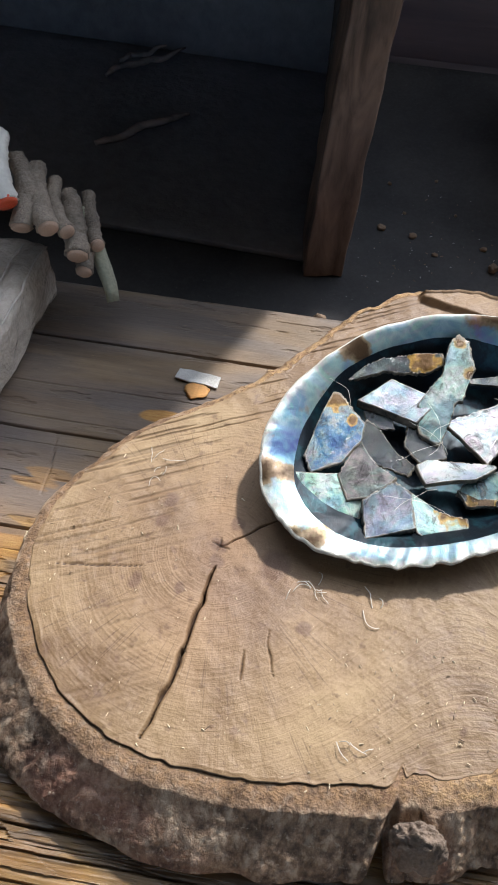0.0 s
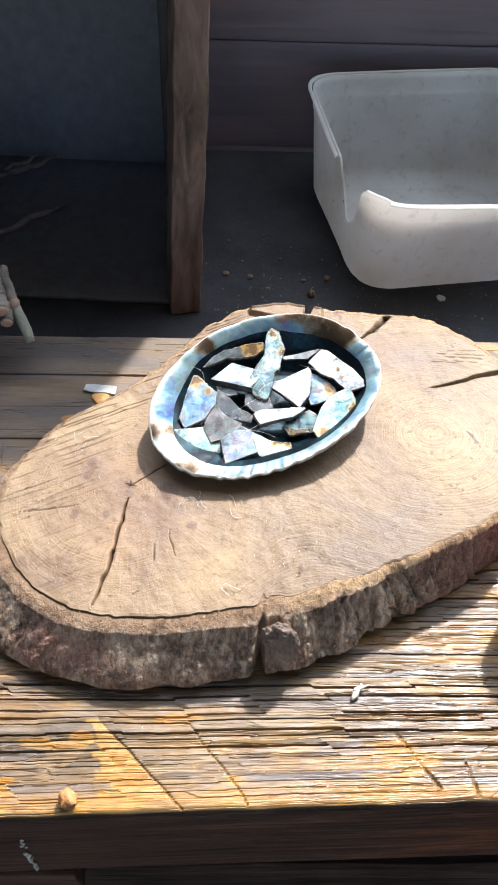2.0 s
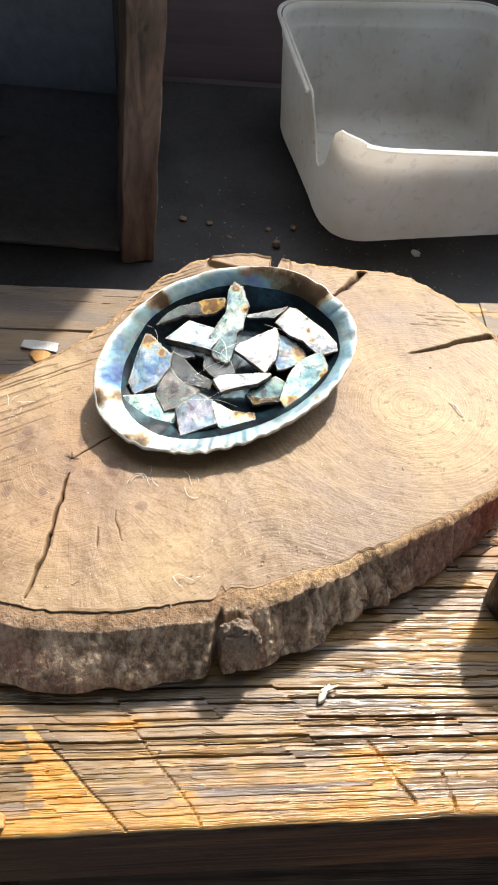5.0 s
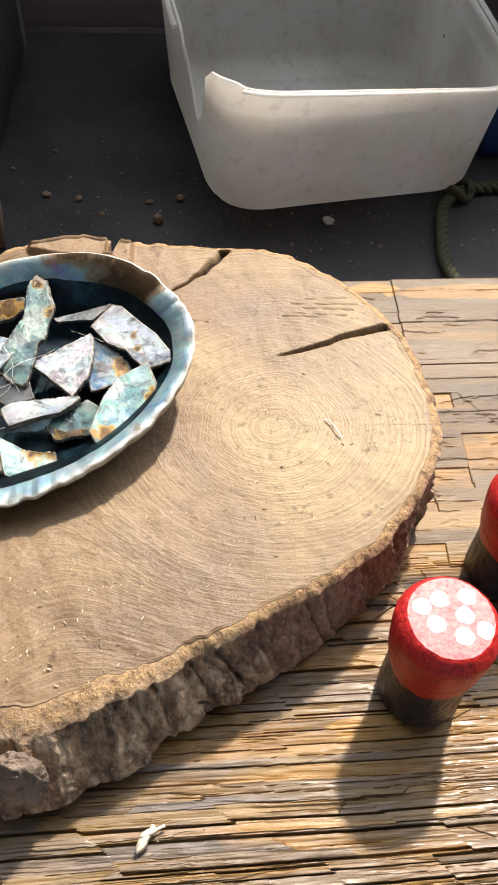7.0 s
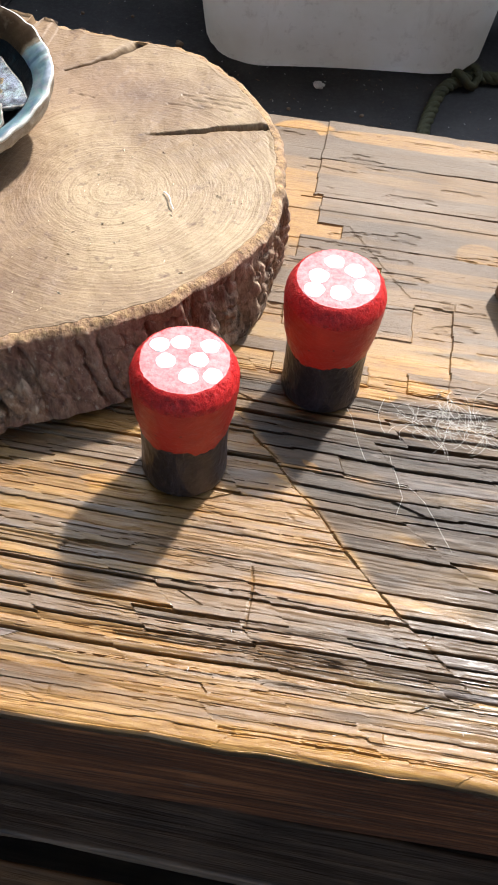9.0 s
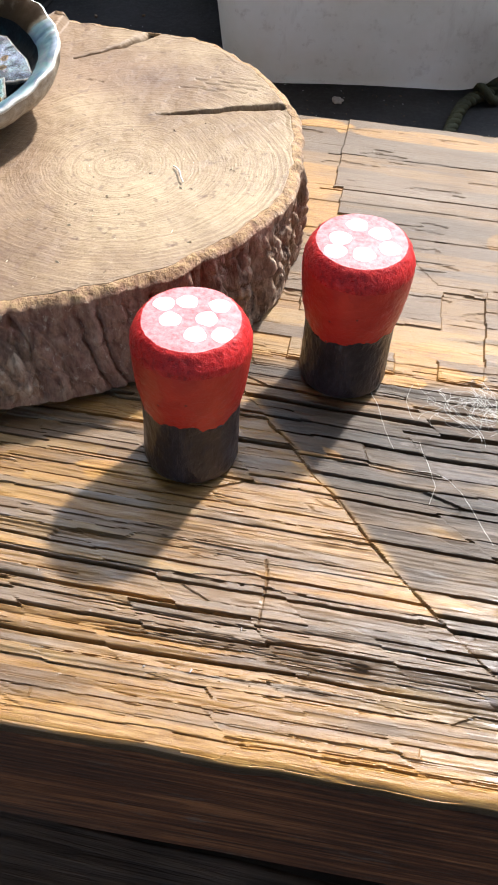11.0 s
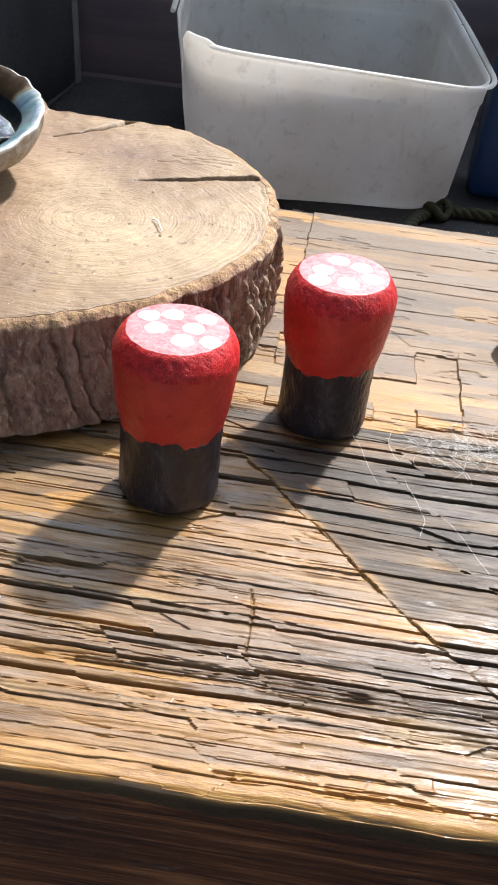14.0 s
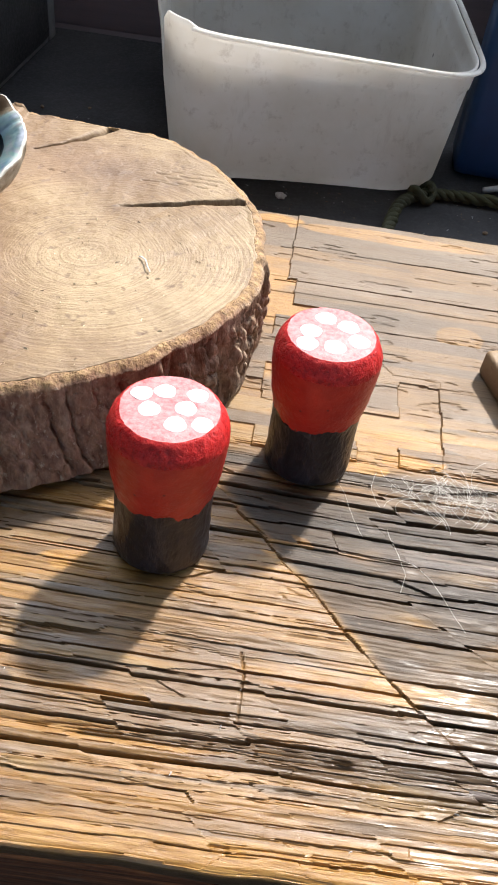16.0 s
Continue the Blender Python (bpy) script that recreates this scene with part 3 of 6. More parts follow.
for lo, hi in (((WX0, SILL), (WX1, SILL + 0.03)), ((WX0, HEAD - 0.03), (WX1, HEAD)), ((WX0, SILL + 0.03), (WX0 + 0.03, HEAD - 0.03)), ((WX1 - 0.03, SILL + 0.03), (WX1, HEAD - 0.03))):
    part("window_frame", box_bm((lo[0], WALL_Y + 0.03, lo[1]), (hi[0], WALL_Y + 0.07, hi[1]), 0.002), FRAMEMAT, window)

# boards that face the wall behind the shelf
cladding = tagged(new("wall_cladding"), "dark reddish-brown horizontal boards behind the shelf", "wall boards", "", "structure")
cladding.matrix_world = ROOM
for n, (z0, z1) in enumerate(((-0.041, 0.0535), (0.0545, 0.1535), (0.1545, 0.2855))):
    part("board", rough_box("board", (-0.9, WALL_Y - 0.0006 * (n % 2), z0), (0.9, WALL_Y + 0.018, z1), 0.03, 0.0004, n * 3.1, 0.0006), WALLWOOD, cladding)

shelf = structure("back_shelf", rough_box("back_shelf", (-0.9, 0.203, SHELF_Z - 0.03), (0.9, WALL_Y - 0.003, SHELF_Z), 0.03, 0.0004, 5.0, 0.003), SHELFMAT, None, "dusty black shelf behind the bench")
shelf["category"] = "shelf"


# ---- the bench ----
def edge_slant(u):
    """The front edge runs a little askew: how far it lies behind the line v = -0.0885."""
    return 0.0040 + 0.028 * np.clip(u, -0.30, 0.30)


def bench_top_mesh():
    U = np.r_[np.linspace(-0.85, -0.345, 50), np.arange(-0.34, 0.03, 0.0009), np.arange(0.03, 0.14, 0.0005), np.arange(0.14, 0.22, 0.0009), np.linspace(0.225, 0.85, 60)]
    V = np.r_[np.arange(-0.0885, 0.055, 0.00025), np.arange(0.055, 0.1972, 0.00045)]
    u, v = np.meshgrid(U, V, indexing="ij")
    rng = np.random.RandomState(7)
    # strips of grain between long splits: fine at the front, broad beyond, plain boards at the back
    edges, at = [-0.100], -0.100
    while at < 0.215:
        lo, hi = (0.0018, 0.0042) if at < -0.058 else (0.0020, 0.0050) if at < 0.0 else (0.0030, 0.0070) if at < 0.056 else (0.009, 0.019)
        at += rng.uniform(lo, hi)
        edges.append(at)
    fine = np.array(edges)
    broad = np.cumsum(rng.uniform(0.0030, 0.0078, 80)) - 0.100
    wand = (fbm(u * 5, v * 6, 3) - 0.5) * 0.006 * smooth(-0.095, -0.060, v) + (vnoise(u * 40, v * 60, 8) - 0.5) * 0.0004 + (vnoise(u * 260, v * 300, 9) - 0.5) * 0.00022
    vv = v + wand
    side = (u - 0.057) * 0.727 + (v - 0.019) * 0.687
    right = (side > 0) & (v < 0.046) & (v > -0.060)
    NS = 260

    def find(w):
        ka, kb = np.clip(np.searchsorted(fine, w), 1, len(fine) - 1), np.clip(np.searchsorted(broad, w), 1, len(broad) - 1)
        return np.where(right, broad[kb - 1], fine[ka - 1]), np.where(right, broad[kb], fine[ka]), np.where(right, kb + 160, ka)

    k0 = find(vv)[2]
    phase, freq = rng.rand(NS), rng.uniform(10, 30, NS)
    band = k0 // 3
    seg = np.floor(u * freq[band] * 1.1 + phase[band] * 9 + v * 25).astype(int) & 63
    J = rng.choice([-0.0010, -0.0005, 0, 0, 0, 0, 0.0005, 0.0010], (NS, 64))
    front_part = smooth(0.062, 0.045, v)
    vv = vv + J[band, seg] * front_part
    lo, hi, k = find(vv)
    f = (vv - lo) / (hi - lo)
    seg2 = np.floor(u * freq[k] * 0.55 + phase[k] * 5 + f * rng.uniform(-0.22, 0.22, NS)[k]).astype(int) & 63
    H = -rng.rand(NS, 64) ** 3 * 0.0009 - (rng.rand(NS) ** 3 * 0.0005)[:, None]
    f = (vv - lo) / (hi - lo)
    d = np.minimum(vv - lo, hi - vv)
    rough = (0.10 + 0.90 * front_part) * (1 - 0.5 * smooth(-0.066, -0.080, v))
    h = rough * (H[k, seg2] + (f - 0.5) * rng.uniform(-0.0006, 0.0006, NS)[k])
    strong = rng.rand(NS)
    which = np.where((vv - lo) < (hi - vv), k - 1, k)
    reach = smooth(0.20, 0.38, vnoise(u * 11, which * 3.7, 5) + 0.25 * (strong[which] > 0.6))
    width = (0.00016 + 0.00028 * strong[which] ** 2 * (0.5 + vnoise(u * 30, which * 1.9, 15)))
    reach = np.where(right, np.maximum(reach, 0.75) * 1.5, reach * (0.85 - 0.40 * smooth(-0.074, -0.084, v)))
    width = np.where(right, width * 1.10, width * (0.52 + 0.48 * (strong[which] > 0.85)))
    h -= (0.12 + 0.88 * rough) * reach * (0.0006 + 0.0017 * strong[which] ** 1.5) * np.exp(-(d / width) ** 4)
    # hair splits and raised fibres within each strip
    for su, sv, seed, dep in ((16, 620, 91, 0.0005), (34, 1100, 92, 0.0003)):
        n = vnoise(u * su, vv * sv, seed)
        h -= rough * dep * smooth(0.90, 0.985, 1 - np.abs(2 * n - 1)) * smooth(0.50, 0.70, vnoise(u * 20, vv * 160, seed + 3)) * (1 - 0.85 * right)
    h -= rough * (0.0003 * vnoise(u * 60, vv * 1500, 11) + 0.0003 * vnoise(u * 150, vv * 700, 12))
    h += (fbm(u * 14, v * 30, 31) - 0.5) * 0.0010
    h -= 0.0004 * smooth(0.64, 0.70, fbm(u * 50, v * 260, 33)) * smooth(0.055, 0.075, v)      # worn pits at the back
    # joints of the boards behind the slab
    for j in (0.1630, 0.1118, 0.066):
        h -= 0.0020 * np.exp(-((v - j - (vnoise(u * 20, u * 0, 40) - 0.5) * 0.002) / 0.00042) ** 2) * (u < -0.02)
    # a veneer that has chipped away in squarish pieces
    wu, wv = (vnoise(u * 120, v * 140, 44) - 0.5) * 0.0010, (vnoise(u * 90, v * 260, 45) - 0.5) * 0.0007
    a, b = u + wu, v + wv
    ven = ((b > 0.127) & (a > 0.0637 - 0.0035 * (b > 0.1445))) | ((b <= 0.127) & (b > 0.0925) & (a > 0.0768 + (0.127 - b) * 0.79)) | ((b <= 0.0925) & (b > 0.046) & (a > 0.1208))
    cu, cv = np.searchsorted(np.array([0.0575, 0.0740, 0.0918, 0.1060]), a), np.searchsorted(np.array([0.0560, 0.0703, 0.0800, 0.0894, 0.1060, 0.1190]), b)
    kept = np.array([[0, 1, 0, 1, 1, 0, 0], [1, 1, 1, 0, 1, 1, 0], [1, 0, 1, 1, 0, 1, 1], [0, 0, 1, 1, 1, 1, 1], [1, 0, 0, 0, 1, 1, 1]], bool)[cu, cv]
    plate = kept & (b > 0.047) & (b <= 0.127) & (a > 0.035) & ~ven
    h += (0.0008 * ven + 0.0006 * plate) * (v > 0.045)
    # cracks across and along the veneer
    seam = np.minimum(np.abs(b - 0.1685), np.abs(b - 0.1430)) + 0.0006 * (vnoise(u * 12, v * 40, 46) > 0.6)
    h -= 0.0010 * np.exp(-(seam / 0.00022) ** 2) * (u > 0.055) * smooth(0.35, 0.5, vnoise(u * 16, v * 30, 47))
    # knife cuts across the grain
    for p, q, w, dep in (((0.0571, 0.0190), (0.1260, -0.0540), 0.00022, 0.0006),
                         ((0.0645, -0.0290), (0.0664, -0.0515), 0.00025, 0.0006), ((-0.1710, -0.0480), (-0.1314, -0.0880), 0.0004, 0.0008), ((-0.1370, -0.0410), (-0.1040, -0.0872), 0.0004, 0.0006),
                         ((-0.0375, -0.0585), (-0.0220, -0.0830), 0.0006, 0.0012), ((-0.0098, -0.0726), (-0.0066, -0.0868), 0.0005, 0.0014), ((-0.2403, 0.1110), (-0.2373, 0.0810), 0.0004, 0.0010)):
        dd, _ = seg_dist(u + (vnoise(u * 70, v * 110, 48) - 0.5) * 0.0022, v, p, q)
        h -= dep * np.exp(-(dd / w) ** 2) * (0.25 + 0.75 * smooth(0.3, 0.6, vnoise(u * 90, v * 140, 49)))
    # rounded, chewed front and back edges
    edge = np.minimum(v + 0.0885, 0.1972 - v)
    h -= 0.0012 * np.clip(1 - edge / (0.0016 + 0.0009 * vnoise(u * 25, v * 0, 51)), 0, 1) ** 2
    vpos = v + edge_slant(u) * smooth(-0.020, -0.0885, v) - 0.0004 * smooth(0.01, 0.0, v + 0.0885) * (vnoise(u * 90, u * 0, 52) - 0.4) * 2
    # tones of the bench top
    back = smooth(0.060, 0.080, v)
    tone = rng.rand(NS, 64)[k, seg2] * 0.42 + 0.58 * fbm(u * 9, v * 60, 61)
    tone = tone * (1 - 0.75 * back) + 0.75 * back * (0.42 + 1.1 * (fbm(u * 14, v * 70, 62) - 0.5))
    hue = np.clip(0.5 + 0.75 * (rng.rand(NS, 64)[k, seg2] - 0.5) + 1.1 * (fbm(u * 16, v * 60, 63) - 0.5), 0, 1)
    hue = np.where(back > 0.5, 0.46 + 0.55 * (fbm(u * 12, v * 45, 64) - 0.4), hue)
    hue = np.where((back > 0.5) & (u < -0.05), np.clip(0.97 + 0.35 * (fbm(u * 14, v * 60, 65) - 0.5), 0.90, 1), hue)
    grey = smooth(0.35, 0.65, fbm(u * 22, v * 45, 66) + 0.35 * np.exp(-((u + 0.165) / 0.05) ** 2 - ((v + 0.065) / 0.03) ** 2)) * smooth(-0.02, -0.06, u) * (back < 0.5)
    hue = hue + (0.97 - hue) * 0.85 * grey
    streak = fbm(u * 7, v * 150, 71)
    fresh = smooth(0.51, 0.66, streak + 0.20 * (rng.rand(NS, 64)[k, seg] - 0.5)) * 0.45
    low = smooth(0.00025, 0.0006, -H[k, seg2]) * front_part * smooth(0.35, 0.60, fbm(u * 18, v * 80, 72))
    fresh = np.maximum(fresh, 0.42 * low)
    fresh *= (1 - 0.6 * back) * (1 - 0.65 * back * (u < -0.05)) * (1 - 0.6 * grey)
    lip = v + 0.0885 - 0.008 * fbm(u * 20, v * 90, 73)
    fresh = np.maximum(fresh, smooth(0.009, 0.002, lip) * 0.62 * smooth(0.25, 0.5, fbm(u * 12, v * 200, 74)))
    for pu, pv, su, sv, w in ((-0.176, -0.058, 0.007, 0.005, 1.0), (-0.190, -0.060, 0.020, 0.003, 1.0), (-0.166, -0.086, 0.026, 0.004, 1.0), (-0.2075, -0.080, 0.007, 0.012, 1.0), (-0.245, -0.050, 0.020, 0.012, 0.9), (-0.225, -0.064, 0.014, 0.004, 0.9), (-0.110, -0.076, 0.008, 0.004, 1.0), (-0.135, -0.050, 0.012, 0.004, 0.9), (-0.103, -0.086, 0.016, 0.003, 1.0), (-0.040, -0.070, 0.022, 0.012, 0.8),
                              (0.088, 0.044, 0.016, 0.005, 0.9), (0.108, 0.050, 0.014, 0.005, 0.9), (0.074, 0.008, 0.010, 0.006, 0.8), (0.020, -0.010, 0.020, 0.005, 0.8), (-0.238, 0.088, 0.016, 0.006, 0.45), (-0.112, -0.082, 0.012, 0.006, 0.7),
                              (-0.252, 0.060, 0.030, 0.010, 0.65), (-0.200, 0.127, 0.012, 0.004, 0.9), (0.050, 0.187, 0.016, 0.010, 0.8), (0.100, 0.187, 0.05, 0.006, 0.5), (0.130, 0.120, 0.010, 0.008, 0.5)):
        g = np.exp(-((u - pu) / su) ** 2 - ((v - pv) / sv) ** 2)
        fresh = np.maximum(fresh, w * smooth(0.30, 0.40, g * (0.10 + 0.5 * fbm(u * 40, v * 180, 75) + 0.5 * rng.rand(NS, 64)[k, seg])))
    cut = -0.1710 + (-0.0480 - v) * 0.99
    ragged = -0.1760 + (-0.0520 - v) * 0.42 + 0.010 * (rng.rand(NS, 64)[k, seg] - 0.4)
    sliced = (u < cut) & (u > ragged) & (v < -0.0495) & (v > -0.084)
    fresh = np.maximum(fresh, 1.0 * sliced * smooth(0.15, 0.36, fbm(u * 40, v * 180, 76)))
    bare = (b > 0.047) & (b < 0.160) & (a > 0.030) & (a < 0.1208) & ~ven & ~plate
    fresh = np.maximum(fresh, bare * (0.20 + 0.45 * smooth(0.3, 0.6, fbm(u * 25, v * 90, 77))))
    # darker to the right of the long diagonal cut
    dark = smooth(0.0, 0.003, side) * smooth(0.048, 0.040, v) * smooth(-0.070, -0.02, v) * smooth(0.30, 0.62, fbm(u * 26, v * 90, 81) + 0.12) * 0.90
    dark = np.maximum(dark, smooth(0.60, 0.70, fbm(u * 9, v * 90, 83)) * 0.6 * (1 - 0.5 * back))
    dark = np.maximum(dark, 0.75 * np.exp(-((u + 0.190) / 0.034) ** 2 - ((v + 0.060) / 0.016) ** 2) * smooth(0.3, 0.5, fbm(u * 60, v * 160, 84)))
    dark = np.where(sliced, 0.0, dark) * (1 - 0.7 * smooth(0.5, 0.9, fresh))
    fresh *= 1 - 0.6 * smooth(0.2, 0.7, dark)
    fresh = np.maximum(fresh, 0.6 * smooth(0.0022, 0.0004, seg_dist(u + (vnoise(u * 70, v * 110, 48) - 0.5) * 0.0022, v, (0.0571, 0.0190), (0.1260, -0.0540))[0]) * smooth(0.48, 0.68, fbm(u * 30, v * 30, 78)))
    top = np.stack([u, vpos, h], -1)
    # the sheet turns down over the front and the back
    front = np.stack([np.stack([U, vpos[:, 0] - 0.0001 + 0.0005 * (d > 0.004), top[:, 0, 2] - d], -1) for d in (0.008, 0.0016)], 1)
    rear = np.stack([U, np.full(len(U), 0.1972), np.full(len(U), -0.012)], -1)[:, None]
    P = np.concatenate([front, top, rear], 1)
    pad = lambda q: np.concatenate([q[:, :1], q[:, :1], q, q[:, -1:]], 1)
    # the turned-down front face is set dark, with no fresh tone
    rim_to = lambda q, to: np.concatenate([np.full_like(q[:, :2], to), q, q[:, -1:]], 1)
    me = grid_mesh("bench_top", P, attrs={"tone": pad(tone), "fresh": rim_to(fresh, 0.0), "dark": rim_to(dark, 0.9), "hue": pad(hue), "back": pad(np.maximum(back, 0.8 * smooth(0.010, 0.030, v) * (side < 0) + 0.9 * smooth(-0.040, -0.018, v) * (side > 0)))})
    me.polygons.foreach_set("use_smooth", np.zeros(len(me.polygons), dtype=bool))
    return me


bench = tagged(new("workbench"), "weathered wooden bench with a split, splintered top", "workbench")
bench.matrix_world = ROOM
part("bench_top", bench_top_mesh(), BENCH, bench, "grey-brown fissured wooden top with orange bare patches")
beam_mesh = rough_box("front_beam", (-0.85, -0.0888, -0.092), (0.85, 0.1955, -0.0068), 0.02, 0.0005, 2.0, 0.0015)
for q in beam_mesh.vertices:
    q.co.y += float(edge_slant(q.co.x)) * (q.co.y < 0) + 0.0006 * noise.noise((q.co.x * 30, q.co.z * 90, 1.0))
beam = part("front_beam", beam_mesh, FRONT, bench, "dark reddish-brown front of the bench top")
part("under_rail", rough_box("under_rail", (-0.85, -0.0935, -0.120), (-0.186, -0.02, -0.0925), 0.012, 0.0010, 9.0, 0.0012), FRONT, bench, "short brown rail under the front")
for z0, z1, w in ((-0.049, -0.034, 0.0011), (-0.066, -0.0525, 0.0013), (-0.086, -0.0665, 0.0010)):
    line = [(-0.2030 + 0.0008 * math.sin(q * 1.7 + z0 * 900) + (-0.034 - z0 - (z1 - z0) * q / 9) * -0.012, -0.0902 - 0.0012 * (z0 < -0.05), z0 + (z1 - z0) * q / 9) for q in range(10)]
    part("paint_mark", tube_mesh("paint_mark", line, [w * (0.5 + 0.5 * math.sin((q + 0.7) / 10.4 * math.pi)) * (0.8 + 0.4 * math.sin(q * 2.6)) for q in range(10)], 8, 0.3, int(-z0 * 1000)), FEATHER, beam, "white paint dribble")
for x in (-0.78, 0.78):
    for y0 in (-0.07, 0.13):
        part("leg", box_bm((x - 0.035, y0, -0.80), (x + 0.035, y0 + 0.06, -0.121 if x < 0 else -0.0925), 0.004), PLANK, bench)
lower = tagged(new("lower_rack"), "slatted rack of dark planks under the bench", "rack")
lower.matrix_world = ROOM
for n, (y0, y1, top) in enumerate(((-0.092, -0.060, -0.213), (-0.136, -0.103, -0.232), (-0.182, -0.150, -0.232), (-0.230, -0.197, -0.232))):
    part("plank", rough_box("plank", (-0.85, y0, top - 0.020), (0.85, y1, top), 0.012, 0.0015, n * 4.0, 0.0015), PLANK if n != 1 else PLANK_WARM, lower)
for x in (-0.6, 0.6):
    part("bearer", box_bm((x - 0.02, -0.24, -0.80), (x + 0.02, -0.062, -0.2525), 0.003), PLANK, lower)

# ---- dark cubby on the shelf, with its corner post ----
cubby = tagged(new("cubby"), "dark open wooden cubby with a rough brown corner post", "cubby")
post = rough_box("post", (-0.0212, 0, 0.0005), (0, 0.030, 0.275), 0.004, 0.0012, 4.0, 0.0010)
shear = Matrix(((1, 0, 0.055, 0), (0, 1, 0.05, 0), (0, 0, 1, 0), (0, 0, 0, 1)))
for v in post.vertices:
    v.co = pose(-0.148, 0.262, SHELF_Z, 0, 0, 13) @ (shear @ v.co)
part("post", post, POST, cubby, "rough brown square post with worn edges")
# this side is added only to shut light out of the recess
part("added_side_board", rough_box("added_side_board", (-0.172, 0.2915, SHELF_Z + 0.0045), (-0.164, 0.4545, 0.232), 0.03, 0.0006, 6.0, 0.002), SHELFMAT, cubby, "black side board added to keep light out of the recess")
# unseen roof, added to shade the recess and the bench's left end
part("unseen_roof_board", rough_box("unseen_roof_board", (-0.62, 0.284, 0.2340), (-0.146, 0.488, 0.250), 0.04, 0.0008, 7.0, 0.002), WALLWOOD, cubby)
part("end_board", rough_box("end_board", (-0.62, 0.275, SHELF_Z + 0.0005), (-0.606, 0.470, 0.233), 0.04, 0.0008, 8.0, 0.002), WALLWOOD, cubby)
part("back_board", rough_box("back_board", (-0.605, 0.455, SHELF_Z + 0.0005), (-0.165, 0.469, 0.233), 0.04, 0.0008, 9.0, 0.002), SHEET, cubby, "dark grey back board")
# added board, paler than the shelf, to lighten the recess floor
part("added_floor_board", rough_box("added_floor_board", (-0.605, 0.268, SHELF_Z + 0.0004), (-0.166, 0.4545, SHELF_Z + 0.0042), 0.03, 0.0004, 12.0, 0.001), SHEET, cubby)
drift = tagged(new("driftwood"), "dark split piece of driftwood lying in the cubby", "driftwood")
for n, (a, b, r) in enumerate((((-0.334, 0.410, -0.034), (-0.287, 0.445, -0.030), 0.0021), ((-0.326, 0.420, -0.032), (-0.300, 0.442, -0.029), 0.0017), ((-0.318, 0.336, -0.0355), (-0.2647, 0.3776, -0.0340), 0.0024))):
    pts = [Vector(a).lerp(Vector(b), q / 23) + noise.noise_vector(Vector((q * 0.16, n * 5, 0))) * 0.004 for q in range(24)]
    rad = [r * (0.35 + 0.65 * math.sin(min(1, (q + 1.5) / 24 * 1.02) * math.pi) ** 0.5) * (1 + 0.3 * noise.noise(Vector((q * 0.6, n, 4)))) for q in range(24)]
    part("split_limb", tube_mesh("split_limb", pts, rad, 20, 0.16, 60 + n), DRIFT, drift)


# ---- the slab of wood ----
CX, CY = -0.095, 0.078


def slab_top(x, y):
    return 0.0351 + 0.0415 * x + 0.0210 * y


TOPR = (0.1154, 0.0054, -0.0028, 0.0136, 0.0222, 0.0045, -0.0062, 0.0014, 0.0056, 0.0004, -0.0007, -0.0002, -0.0015, 0.0005, -0.0007, 0.0007, 0.0005)
BOTR = (0.1198, 0.0041, -0.0084, 0.0127, 0.0235, 0.0054, -0.0072, 0.0009, 0.0048, 0.0, -0.0008, -0.0006, -0.0024)


def harmonics(c, th):
    r = np.full_like(th, c[0])
    for n in range(1, (len(c) + 1) // 2):
        r = r + c[2 * n - 1] * np.cos(n * th) + c[2 * n] * np.sin(n * th)
    return r


def ang(x, y):
    return math.atan2(y - CY, x - CX)


def bump1(th, at, width):
    d = (th - at + math.pi) % (2 * math.pi) - math.pi
    return np.exp(-(d / width) ** 2)


def slot(th, at, width):
    d = (th - at + math.pi) % (2 * math.pi) - math.pi
    return smooth(width, width * 0.75, np.abs(d))


def slab_outline(th):
    r = harmonics(TOPR, th)
    r = r + (vnoise(th * 9 + 40, th * 0, 101) - 0.5) * 0.0022 + (vnoise(th * 40 + 40, th * 0, 102) - 0.5) * 0.0012
    r = r - 0.0085 * slot(th, ang(-0.0745, 0.183), 0.028)      # saw slot in the back edge
    r = r - 0.0030 * bump1(th, ang(-0.0905, -0.022), 0.050) - 0.0040 * bump1(th, ang(-0.0965, -0.022), 0.012)    # split in the front bark
    return r


